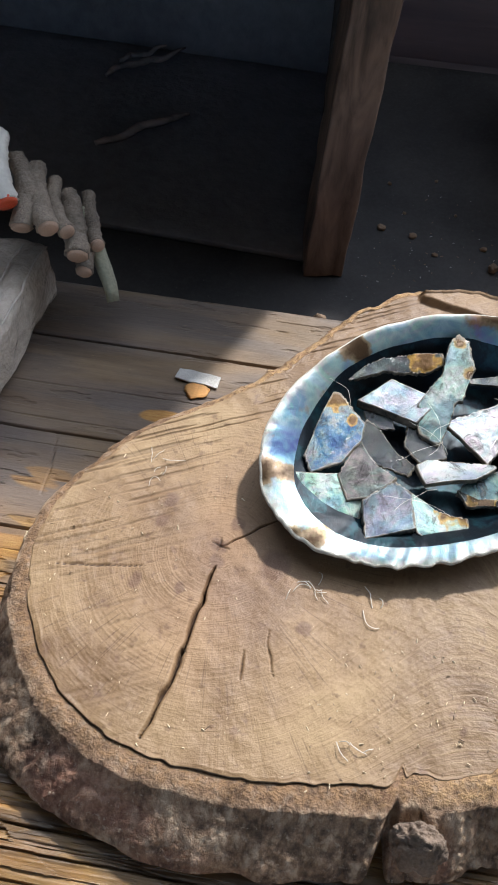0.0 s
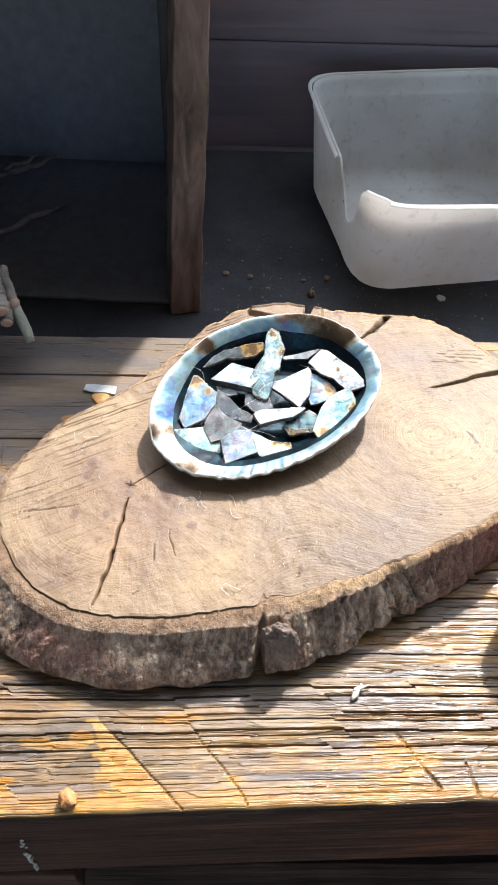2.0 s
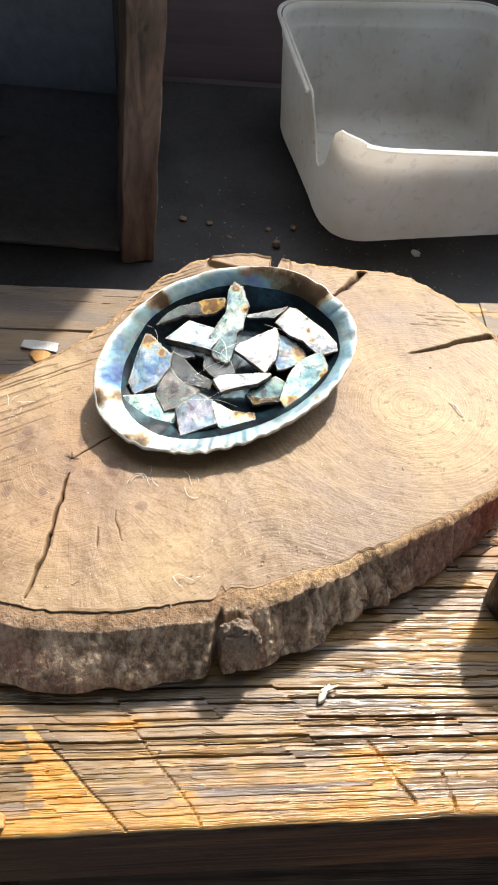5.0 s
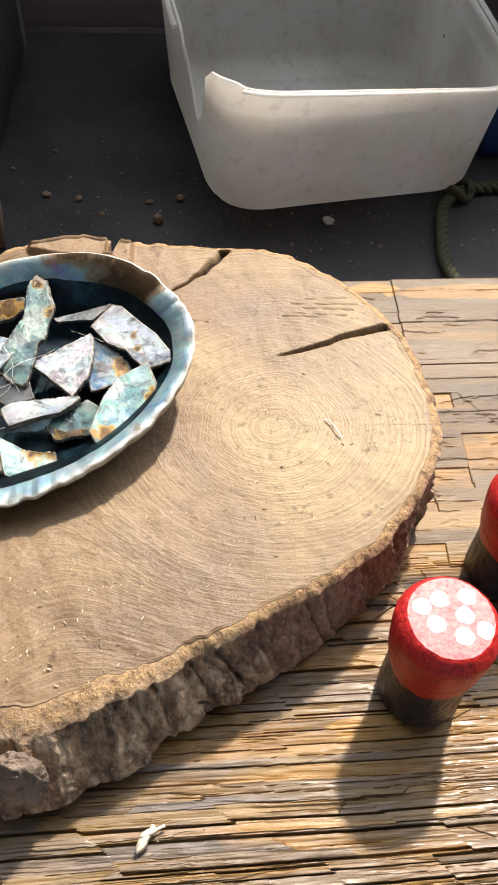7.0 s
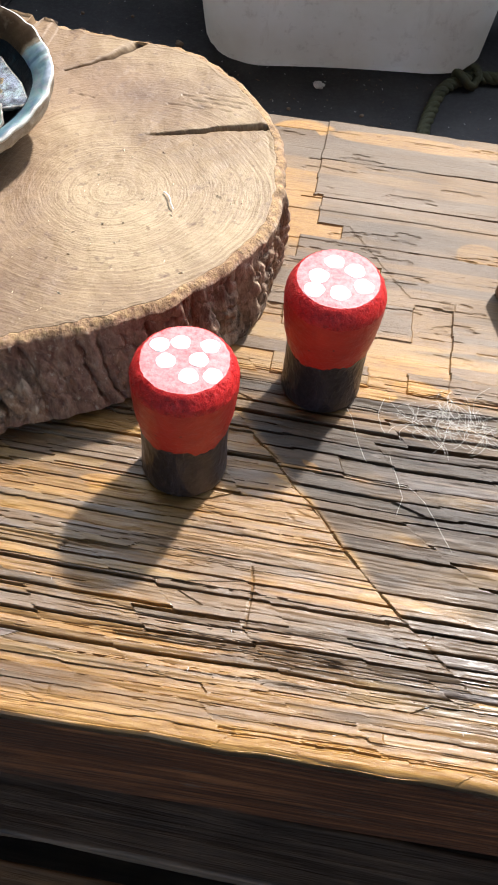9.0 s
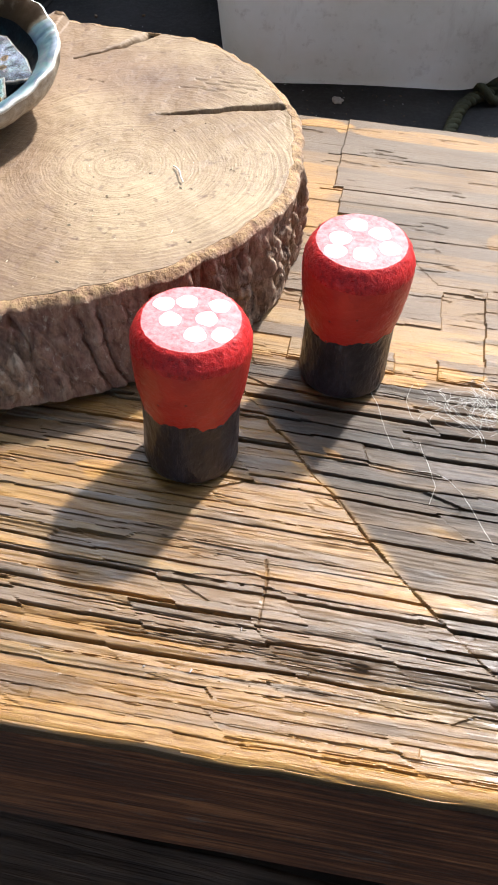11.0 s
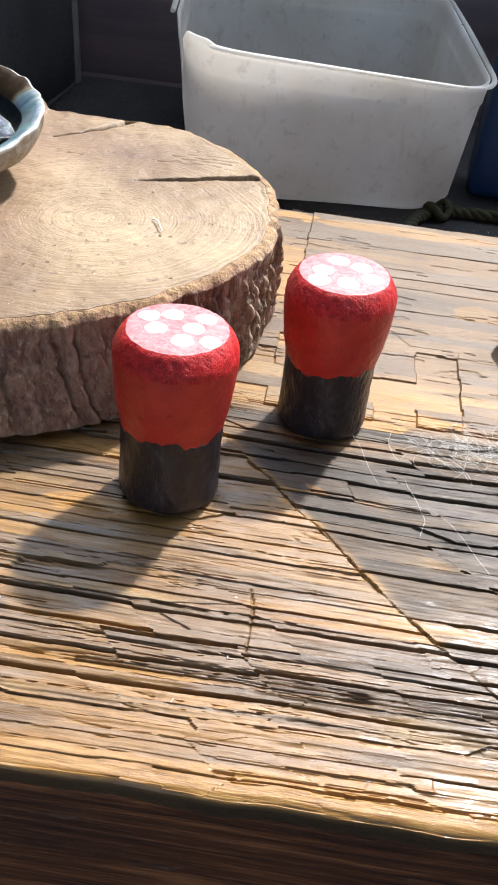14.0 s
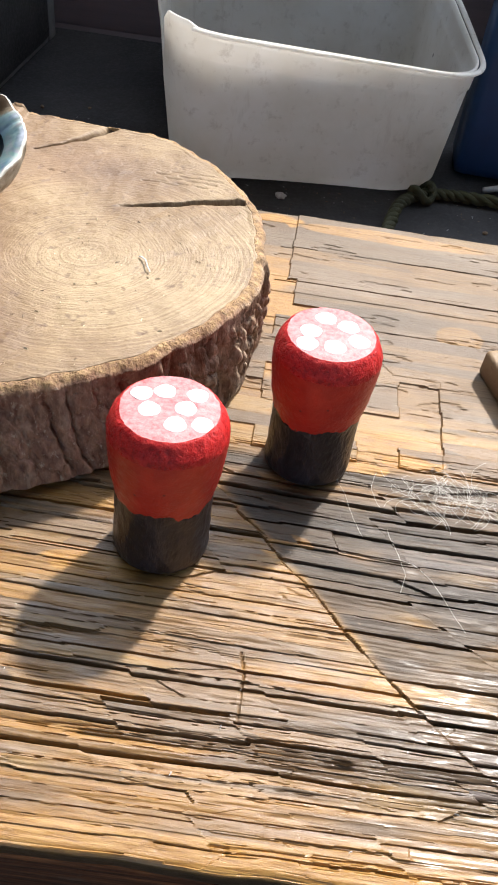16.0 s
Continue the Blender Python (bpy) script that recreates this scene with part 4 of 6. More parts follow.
def slab_wood():
    nr, nt = 320, 1560
    th = np.linspace(-math.pi, math.pi, nt, endpoint=False)
    rim = slab_outline(th)
    # a broad bark band at the front and left, thin elsewhere
    band = 0.0035 + 0.0045 * smooth(0.3, 0.9, np.maximum(bump1(th, -2.2, 0.8), bump1(th, -1.5, 0.6))) + 0.0008 * vnoise(th * 14 + 9, th * 0, 110)
    s = np.linspace(0.004, 1, nr)[:, None] ** 0.85
    r = s * (rim - band)[None]
    x, y = CX + r * np.cos(th), CY + r * np.sin(th)
    z = slab_top(x, y)
    h = (fbm(x * 30, y * 30, 120) - 0.5) * 0.0016 + (fbm(x * 160, y * 160, 125) - 0.5) * 0.0009
    check, stain = np.zeros_like(x), np.zeros_like(x)
    # two piths: the stem forked here
    d1, d2 = np.hypot(x + 0.165, y - 0.047), np.hypot((x + 0.012) * 0.9, y - 0.086)
    kk = 55.0
    ring = -np.log(np.exp(-kk * d1) + np.exp(-kk * d2 * 0.92)) / kk + (fbm(x * 22, y * 22, 130, 2) - 0.5) * 0.004
    # long drying cracks
    for pts, w, dep in ((((-0.1640, 0.040), (-0.1655, 0.030), (-0.1672, 0.010), (-0.1722, -0.018)), 0.00055, 0.0040), (((-0.218, 0.030), (-0.1875, 0.0355)), 0.00036, 0.0008),
                        (((-0.1430, 0.0225), (-0.1415, 0.015), (-0.1386, 0.0080)), 0.00019, 0.0009), (((-0.1493, 0.014), (-0.1473, 0.0045)), 0.00022, 0.0010), (((-0.165, 0.047), (-0.146, 0.063)), 0.0003, 0.0012), (((-0.1685, 0.0490), (-0.1615, 0.0472)), 0.0003, 0.0008), (((-0.1660, 0.0515), (-0.1642, 0.0445)), 0.0003, 0.0008),
                        (((-0.0286, 0.1765), (-0.0372, 0.163), (-0.053, 0.150)), 0.0013, 0.0040)):
        for i, (a, b) in enumerate(zip(pts, pts[1:])):
            dd, t = seg_dist(x + (vnoise(x * 220, y * 220, 140) - 0.5) * 0.0022, y, a, b)
            along = np.clip((i + t) / (len(pts) - 1), 0.03, 0.97)
            taper = 0.30 + 0.85 * (np.sin(along * math.pi) if w < 0.001 else 1 - along)
            g = np.exp(-(dd / (w * taper * (0.5 + 0.9 * vnoise(x * 160, y * 160, 141)))) ** 2)
            h -= dep * g
            check = np.maximum(check, smooth(0.35, 0.8, g))
    for k, (a, b) in enumerate((((-0.003, 0.1446), (0.0233, 0.1435)), ((-0.005, 0.1399), (0.018, 0.1377)), ((0.0025, 0.1468), (0.020, 0.1476)), ((-0.007, 0.1383), (0.010, 0.1374)), ((0.001, 0.1422), (0.021, 0.1408)), ((-0.045, 0.1368), (-0.036, 0.1352)))):
        dd, t = seg_dist(x, y, a, b)
        g = np.exp(-(dd / 0.0003) ** 2) * smooth(0.2, 0.5, vnoise(x * 250, y * 900, 145 + k))
        h -= 0.0007 * g
        check = np.maximum(check, 0.22 * smooth(0.35, 0.8, g))
    # many short checks that fan out from the left pith
    a1 = np.arctan2(y - 0.047, x + 0.165)
    fan = smooth(0.012, 0.03, d1) * smooth(0.12, 0.07, d1) * smooth(-0.07, -0.12, x) * smooth(0.30, 0.55, fbm(x * 30, y * 30, 151))
    # coarse saw grooves across the left end
    ga, gb = x * 0.88 + y * 0.47, -x * 0.47 + y * 0.88
    gn = vnoise(ga * 30 + 9, gb * 900 + 50, 152) * 0.6 + vnoise(ga * 70 + 9, gb * 1700 + 50, 153) * 0.4
    groove = smooth(0.57, 0.72, gn) * np.clip(smooth(0.62, 0.95, s) * smooth(-0.10, -0.13, x) * smooth(0.02, 0.06, y) + 0.45 * smooth(-0.15, -0.20, x) * smooth(0.35, 0.55, fbm(x * 40, y * 40, 154)), 0, 1)
    h -= 0.0005 * groove
    check = np.maximum(check, 0.30 * groove)
    # the step at the long crack in the back
    a, b = (-0.012, 0.1175), (0.040, 0.1350)
    dd, t = seg_dist(x, y + (vnoise(x * 200, y * 0, 160) - 0.5) * 0.002, a, b)
    below = ((y - a[1]) * (b[0] - a[0]) - (x - a[0]) * (b[1] - a[1])) < 0
    h -= below * 0.0014 * t * np.exp(-dd / 0.006) + 0.0048 * np.exp(-(dd / (0.0004 + 0.0008 * t)) ** 4) * smooth(0.0, 0.25, t)
    check = np.maximum(check, (dd < 0.0006 + 0.0010 * t) * below * 0.85)
    # raised chunk between the saw slot and the left corner
    chunk = smooth(0.168, 0.171, y + 0.25 * (x + 0.09)) * smooth(-0.112, -0.109, x) * smooth(-0.066, -0.069, x)
    h += 0.0028 * chunk
    for sx, sy, sr in ((-0.1856, 0.0617, 0.003), (-0.1864, 0.0538, 0.003), (-0.189, 0.0294, 0.003), (-0.1606, 0.0573, 0.0025), (-0.1644, 0.0421, 0.003), (-0.1319, 0.0248, 0.003), (-0.1741, 0.030, 0.002), (-0.1448, 0.0441, 0.006), (-0.080, 0.004, 0.002), (-0.068, 0.006, 0.0015)):
        dd = np.hypot(x - sx, (y - sy) * 0.8) + (vnoise(x * 500, y * 500, 170) - 0.5) * 0.0015
        stain = np.maximum(stain, smooth(sr, sr * 0.5, dd) * 0.8)
    stain = np.maximum(stain, smooth(0.74, 0.82, fbm(x * 300, y * 300, 175)) * 0.6)
    knot = np.hypot(x + 0.165, y - 0.048)
    stain = np.maximum(stain, smooth(0.004, 0.001, knot + (vnoise(x * 900, y * 900, 177) - 0.5) * 0.003))
    heart = np.maximum(1.15 * np.exp(-(d1 / 0.046) ** 2), 0.9 * np.exp(-((x + 0.085) / 0.05) ** 2 - ((y - 0.13) / 0.05) ** 2))
    heart = np.maximum(heart, 0.8 * np.exp(-((x + 0.035) / 0.030) ** 2 - ((y - 0.140) / 0.022) ** 2))
    heart = np.maximum(heart, 0.6 * np.exp(-((x + 0.045) / 0.020) ** 2 - ((y - 0.085) / 0.035) ** 2))
    heart = heart * (0.35 + 1.1 * fbm(x * 26, y * 26, 180))
    worn = np.exp(-((x - 0.002) / 0.024) ** 2 - ((y - 0.088) / 0.016) ** 2) * (0.4 + fbm(x * 40, y * 40, 182)) + 0.7 * np.exp(-((x + 0.165) / 0.05) ** 2 - ((y + 0.018) / 0.012) ** 2)
    z = z + h * smooth(1.0, 0.985, s) + (h * 0.4) * (s > 0.985)
    P = np.stack([x, y, z], -1)
    # the wood goes down behind the bark
    down = P[-1:].copy()
    down[..., 2] = 0.006
    P = np.concatenate([P, down], 0)
    ext = lambda q: np.concatenate([q, q[-1:]], 0)
    me = grid_mesh("slab_wood", np.swapaxes(P, 0, 1), close_u=True,
                   attrs={k: np.swapaxes(ext(q * np.ones_like(x)), 0, 1) for k, q in (("ring", ring), ("check", np.clip(check, 0, 1)), ("stain", stain), ("heart", np.clip(heart, 0, 1)), ("worn", np.clip(worn, 0, 1)), ("fan", fan), ("turn", a1), ("turn_b", np.arctan2(y - 0.086, -0.012 - x)), ("arcs", 0.25 + 0.75 * smooth(-0.125, -0.06, x)))})
    return me, rim, band, th


def slab_bark(rim, band, th):
    nt = len(th)
    m1, m2 = 14, 70
    foot = harmonics(BOTR, th) + (vnoise(th * 12 + 30, th * 0, 200) - 0.5) * 0.003
    foot = np.maximum(foot, rim - 0.004)
    foot = foot - 0.008 * slot(th, ang(-0.0745, 0.183), 0.028) - 0.013 * bump1(th, ang(-0.0968, -0.022), 0.016)
    lifted = smooth(-2.85, -2.25, th) * smooth(-0.35, -0.9, th)          # the warped front edge stands clear of the bench
    foot = foot + 0.0075 * lifted
    rows, sawn = [], []
    gap = 0.00002 + 0.00034 * smooth(0.35, 0.85, bump1(th, -2.25, 0.62)) * smooth(0.2, 0.7, vnoise(th * 50 + 20, th * 0, 203))
    for j in range(-1, m1):
        q = max(j, 0) / (m1 - 1)
        r = rim - band + gap + (band - gap) * q
        x, y = CX + r * np.cos(th), CY + r * np.sin(th)
        drop = 0.00005 + 0.0022 * q ** 2 + (fbm(x * 140, y * 140, 205) - 0.5) * 0.0028 * (0.05 + q) + 0.0008 * smooth(0.25, 0.8, bump1(th, -2.1, 0.75))
        z = slab_top(x, y) - drop
        if j < 0:
            z = z - 0.006
        rows.append(np.stack([x, y, z], -1))
        sawn.append(np.full(nt, 1.0 - 0.75 * smooth(0.6, 1.0, np.array(q))))
    zt = rows[-1][:, 2]
    arc = np.cumsum(np.hypot(np.diff(np.r_[rim * np.cos(th), rim[0] * np.cos(th[0])]), np.diff(np.r_[rim * np.sin(th), rim[0] * np.sin(th[0])])))
    for j in range(1, m2):
        q = j / (m2 - 1)
        belly = math.sin(q * math.pi) * 0.0015
        r = rim + (foot - rim) * q ** 1.2 + belly
        z = zt * (1 - q) + (0.0012 + 0.0040 * lifted) * q
        # furrowed plates
        wa = arc + (fbm(arc * 30, z * 60, 210) - 0.5) * 0.010
        ridge = 1 - np.abs(2 * fbm(wa * 130, z * 14, 215, 3) - 1)
        plate = fbm(wa * 85, z * 18, 220)
        crackle = 1 - np.abs(2 * fbm(wa * 260, z * 190, 225, 3) - 1)
        amp = min(1.0, q * 6) * min(1.0, (1 - q) * 5 + 0.3)
        coarse = 0.45 + 0.75 * smooth(-1.9, -1.2, th) - 0.20 * bump1(th, -0.62, 0.30)          # the bark is smoother at the left front
        r = r + amp * coarse * ((plate - 0.5) * 0.0055 - ridge ** 6 * 0.0040 - crackle ** 5 * 0.0015 + (fbm(wa * 520, z * 480, 228, 2) - 0.5) * 0.0006)
        r = r - 0.0020 * smooth(0.75, 1.0, np.array(q)) ** 1.5 * smooth(0.2, -0.6, th) * smooth(-3.3, -2.6, th)   # undercut at the front
        r = r + 0.0050 * bump1(th, ang(-0.0865, -0.022), 0.030) * math.sin(min(1, q * 1.4) * math.pi) ** 0.5 if q < 0.7 else r
        rows.append(np.stack([CX + r * np.cos(th), CY + r * np.sin(th), z], -1))
        sawn.append(np.zeros(nt))
    under = np.maximum(foot - 0.030, 0.02)
    rows.append(np.stack([CX + under * np.cos(th), CY + under * np.sin(th), np.full(nt, 0.0010)], -1))
    sawn.append(np.zeros(nt))
    P = np.stack(rows, 1)
    return grid_mesh("bark", P, close_u=True, attrs={"sawn": np.stack(sawn, 1), "bare": bump1(th, -0.62, 0.34)[:, None] * np.ones(P.shape[:2]), "pale": (smooth(-1.75, -1.15, th) * smooth(3.0, 2.6, th))[:, None] * np.ones(P.shape[:2])})


slab = tagged(new("wood_slice"), "oval slice of tree trunk with bark edge lying on the bench", "wood slice")
me_wood, rim_r, band_r, theta = slab_wood()
part("cut_face", me_wood, SLAB, slab, "pale brown sawn face with rings and drying cracks")
part("bark", slab_bark(rim_r, band_r, theta), BARK, slab, "rough grey-brown bark")
bm = bmesh.new()
bmesh.ops.create_icosphere(bm, subdivisions=5, radius=1)
for v in bm.verts:
    k = 1 + 0.22 * noise.noise(v.co * 1.9 + Vector((3, 1, 0))) - 0.20 * abs(noise.noise(v.co * 3.6)) + 0.07 * noise.noise(v.co * 11)
    v.co = Vector((v.co.x * 0.0086 - 0.001 * v.co.z, v.co.y * 0.0060 - 0.0015 * (1 - v.co.z), v.co.z * 0.0130)) * k + Vector((-0.0880, -0.0258, 0.0178))
# the knob's brown is darkened beyond the bark's to stand for its shadow
part("bark_knob", bm_mesh("bark_knob", bm), plain("torn_bark_shade_tone", (0.205, 0.150, 0.112), 0.9, 0.75, 220, 0.004), slab, "brown knob of torn bark, darkened to stand for its shadow")

# ---- the shell ----
SH = dict(c=(-0.0962, 0.0974, 0.0525), sx=0.0435, sy=0.2160, a=0.0608, b=0.0436, rot=0.4891)


def shell_rim(t, k=1.0, lift=0.0):
    """A place on the shell's rim, or inside it at the share k."""
    r = 1 - 0.0748 * np.cos(3 * t) - 0.0089 * np.sin(2 * t) - 0.0192 * np.sin(3 * t)
    x, y = SH["a"] * np.cos(t) * r * k, SH["b"] * np.sin(t) * r * (1 - 0.2815 * np.cos(t)) * k
    ca, sa = math.cos(SH["rot"]), math.sin(SH["rot"])
    X, Y = SH["c"][0] + x * ca - y * sa, SH["c"][1] + x * sa + y * ca
    Z = SH["c"][2] + SH["sx"] * (X - SH["c"][0]) + SH["sy"] * (Y - SH["c"][1]) + lift
    return X, Y, Z


def shell_clear(X, Y, Z):
    """How high the rim's plane stands over the slice."""
    return Z - slab_top(X, Y)


def shell_parts():
    nt = 360
    t = np.linspace(0, 2 * math.pi, nt, endpoint=False)
    near = 0.15 + 0.85 * bump1(t, 4.3, 1.0)
    scal = 1.5 * (0.012 * (vnoise(t * 6 + 5, t * 0, 300) - 0.5) + 0.018 * (vnoise(t * 13 + 5, t * 0, 301) - 0.5) + 0.014 * (vnoise(t * 34 + 5, t * 0, 304) - 0.5)) * near
    wave = 0.0014 * (vnoise(t * 7 + 3, t * 0, 302) - 0.5) + 0.0012 * (vnoise(t * 26 + 3, t * 0, 303) - 0.5) * near

    def sheet(rows_s, off, seed):
        rows = []
        for s in rows_s:
            X, Y, Z = shell_rim(t, s * (1 + scal * s ** 24) + off * 0.012)
            clear = np.maximum(shell_clear(X, Y, Z), 0.004)
            if off:
                z = Z - 0.0012 - (clear - 0.0022) * np.clip(1 - s ** 3.6, 0, 1) ** 0.55
                z = z + (fbm(X * 150, Y * 150, seed) - 0.5) * 0.0026 * smooth(1.0, 0.96, s)
                z = np.maximum(z, slab_top(X, Y) + 0.0008)
            else:
                z = Z - (clear - 0.0042) * (1 - 0.72 * smooth(0.55, 0.90, s) - 0.28 * smooth(0.78, 1.0, s))
                z = z + (fbm(X * 90, Y * 90, seed) - 0.5) * 0.0012
            rows.append(np.stack([X, Y, z + wave * s ** 12], -1))
        return np.stack(rows, 1)

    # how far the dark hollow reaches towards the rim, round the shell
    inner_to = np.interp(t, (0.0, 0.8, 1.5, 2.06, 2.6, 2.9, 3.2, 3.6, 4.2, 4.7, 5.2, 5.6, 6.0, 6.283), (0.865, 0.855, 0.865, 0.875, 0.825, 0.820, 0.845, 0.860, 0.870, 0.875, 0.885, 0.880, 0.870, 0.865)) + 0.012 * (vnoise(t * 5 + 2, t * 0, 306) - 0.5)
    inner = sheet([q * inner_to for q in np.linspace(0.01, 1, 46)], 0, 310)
    lip = sheet([inner_to + (1 - inner_to) * q for q in np.linspace(0, 1, 18)], 0, 310)
    outer = sheet([np.full(nt, q) for q in np.linspace(1.0, 0.25, 70)], 1.0, 330)
    roll = np.linspace(0, 1, 6)[None, :, None]
    edge = lip[:, -1:] * (1 - roll) + outer[:, :1] * roll
    bulge = np.sin(roll * math.pi) * 0.0004
    radial = edge - np.array([SH["c"][0], SH["c"][1], 0])
    radial[..., 2] = 0
    edge = edge + radial / np.linalg.norm(radial, axis=-1, keepdims=True) * bulge + np.array([0, 0, 1]) * bulge * 0.5
    return inner, lip, edge, outer


EDGEMAT = plain("chalk_white_shell_edge", (0.52, 0.50, 0.44), 0.5, 0.18, 220, 0.0010)
shell = tagged(new("abalone_shell"), "open abalone shell with pearly lining resting on the slice", "shell")
s_in, s_lip, s_edge, s_out = shell_parts()
tt = np.linspace(0, 2 * math.pi, s_lip.shape[0], endpoint=False)
blotch = np.maximum.reduce([1.0 * bump1(tt, 1.92, 0.11), 1.3 * bump1(tt, 0.50, 0.36), 0.8 * bump1(tt, 1.13, 0.15), 0.9 * bump1(tt, 3.10, 0.11), 1.1 * bump1(tt, 3.55, 0.10)])
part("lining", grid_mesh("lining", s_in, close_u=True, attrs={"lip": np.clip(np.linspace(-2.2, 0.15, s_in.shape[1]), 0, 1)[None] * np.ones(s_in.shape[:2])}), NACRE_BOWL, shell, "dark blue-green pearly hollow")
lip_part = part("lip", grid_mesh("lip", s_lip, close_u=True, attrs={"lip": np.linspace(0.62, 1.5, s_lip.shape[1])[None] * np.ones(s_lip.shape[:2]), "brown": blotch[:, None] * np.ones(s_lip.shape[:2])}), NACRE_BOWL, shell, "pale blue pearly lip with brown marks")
part("edge", grid_mesh("edge", s_edge, close_u=True), EDGEMAT, lip_part, "chalky white broken edge")
part("outer_shell", grid_mesh("outer_shell", s_out, close_u=True), SHELLBACK, shell, "rough beige outside")
# ---- pieces of shell in the bowl ----
def fragment(x, y, depth, corners, mat, tilt=(0, 0), seed=0, thick=1.2, crust=0.5, brown=(), label="broken piece of pearly shell lying in the abalone shell"):
    """A thin curved chip of shell: corners in millimetres round its middle, depth under the rim's plane,
    tilt as a rise for each millimetre along x and y, brown: middle and radius of a rusty blotch."""
    rng = random.Random(seed)
    pts, rags = [], []
    n = len(corners)
    for i in range(n):
        a, b = Vector(corners[i]), Vector(corners[(i + 1) % n])
        m = max(2, int((b - a).length / 0.55))
        nrm = Vector((b.y - a.y, a.x - b.x)).normalized()
        bow = rng.uniform(-0.35, 0.35)
        rag = 0.32 if rng.random() < crust else 0.06
        for q in range(m):
            f = q / m
            pts.append(a.lerp(b, f) + nrm * math.sin(f * math.pi) * bow)
            rags.append(nrm * rng.uniform(-rag, rag) * (q > 0))
    mid = sum(pts, Vector((0, 0))) / len(pts)
    L = 26
    bend, turn = rng.uniform(-0.012, 0.012), rng.uniform(0, math.pi)
    P, E, R = np.zeros((len(pts), 2 * L + 3, 3)), np.zeros((len(pts), 2 * L + 3)), np.zeros((len(pts), 2 * L + 3))
    for i, p in enumerate(pts):
        jag = rng.uniform(-0.16, 0.16)
        for j in range(L):
            q = ((j + 0.002) / (L - 1 + 0.002)) ** 0.85
            d = mid + (p - mid) * q + rags[i] * max(0.0, (q - 0.9) / 0.1)
            w = d.x * math.cos(turn) + d.y * math.sin(turn)
            zz = bend * w * w + tilt[0] * d.x + tilt[1] * d.y + 0.14 * noise.noise((d.x * 0.22 + seed, d.y * 0.22, 0)) + crust * 0.16 * noise.noise((d.x * 0.34 + seed, d.y * 0.34, 3))
            zz += max(0.0, q - 0.86) * 3.0 * crust * noise.noise((d.x * 0.5 + seed, d.y * 0.5, 5))
            P[i, j] = (d.x, d.y, zz)
            E[i, j] = max(0.0, min(1.0, (q - 0.93) / 0.05 + 1.6 * (crust + 0.2) * noise.noise((d.x * 0.5, d.y * 0.5, seed * 3.0)))) if q > 0.82 else 0.0
            for bx, by, br in brown:
                R[i, j] = max(R[i, j], 1.25 - math.hypot(d.x - bx, d.y - by) / br + 0.5 * noise.noise((d.x * 0.5, d.y * 0.5, seed + 9.0)))
            P[i, 2 * L + 2 - j] = (d.x * 0.97, d.y * 0.97, zz - thick - 0.3 * noise.noise((d.x * 0.9, d.y * 0.9, seed)))
            E[i, 2 * L + 2 - j] = 1
        for j, g in ((L, 0.2), (L + 1, 0.5), (L + 2, 0.8)):
            top = P[i, L - 1]
            out = (Vector((top[0], top[1])) - mid).normalized() * (0.12 * math.sin(g * math.pi) + jag * (0.4 + g))
            P[i, j] = (top[0] + out.x, top[1] + out.y, top[2] - thick * g)
            E[i, j] = 1
    P[..., 2] += SH["sx"] * P[..., 0] + SH["sy"] * P[..., 1]
    me = grid_mesh("shell_fragment", P * 1.09 / 1000, close_u=True, attrs={"edge": E, "brown": np.clip(R, 0, 1)})
    ob = tagged(part("shell_fragment", me, mat), label, "shell piece", "shell pieces in the bowl")
    base = SH["c"][2] + SH["sx"] * (x / 1000 - SH["c"][0]) + SH["sy"] * (y / 1000 - SH["c"][1])
    ob.matrix_world = pose(x / 1000, y / 1000, base - depth / 1000)
    return ob


fragment(-80.8, 125.1, 9.5, ((-9.8, -1.2), (8.7, 4), (6.5, 1.3), (3.1, -1.5), (-8.5, -2.6)), NACRE_GREY, (0, 0), 18, 1.0, 0.2, (), "dark grey sliver of shell")
fragment(-116.5, 122.0, 5.5, ((-17.5, -5.5), (-5.6, 1.9), (4.7, 4.8), (13.2, 5.8), (15.4, 2.9), (8.7, -0.9), (-4, -2), (-15, -7)), NACRE_GREY, (0, 0.25), 17, 1.4, 0.9, ((8, 3, 6),), "long brown crusted sliver of shell")
fragment(-119.8, 101.9, 8.5, ((-5.4, 2.6), (3, 3.6), (5.3, -2.7), (-3, -3.4)), NACRE_GREY, (0.1, 0), 20, 1.0, 0.4, (), "dark glossy chip of shell")
fragment(-103.1, 94.5, 7, ((-6.2, 6.2), (4.1, 5.7), (7.5, -3.4), (0.7, -7.2), (-6.1, -1.3)), NACRE_GREY, (0.05, -0.05), 10, 1.0, 0.2, (), "smoky grey piece of shell")
fragment(-115.8, 89.4, 5.4, ((-10.5, 2.8), (-7.4, 8.6), (-1.8, 5), (4.5, -1), (9.6, -3.3), (8.4, -6.9), (-2.8, -5.3)), NACRE_GREY, (-0.05, 0.1), 4, 1.0, 0.5, (), "smoky green-grey curved piece of shell")
fragment(-130.8, 70.2, 5.2, ((-14.2, 4.5), (0.9, 7.3), (9.7, 0), (9.5, -5.5), (-6, -6.4)), NACRE_TEAL, (-0.08, 0.05), 6, 1.0, 0.2, ((-12, -3, 5),), "pale green piece of shell with brown rim")
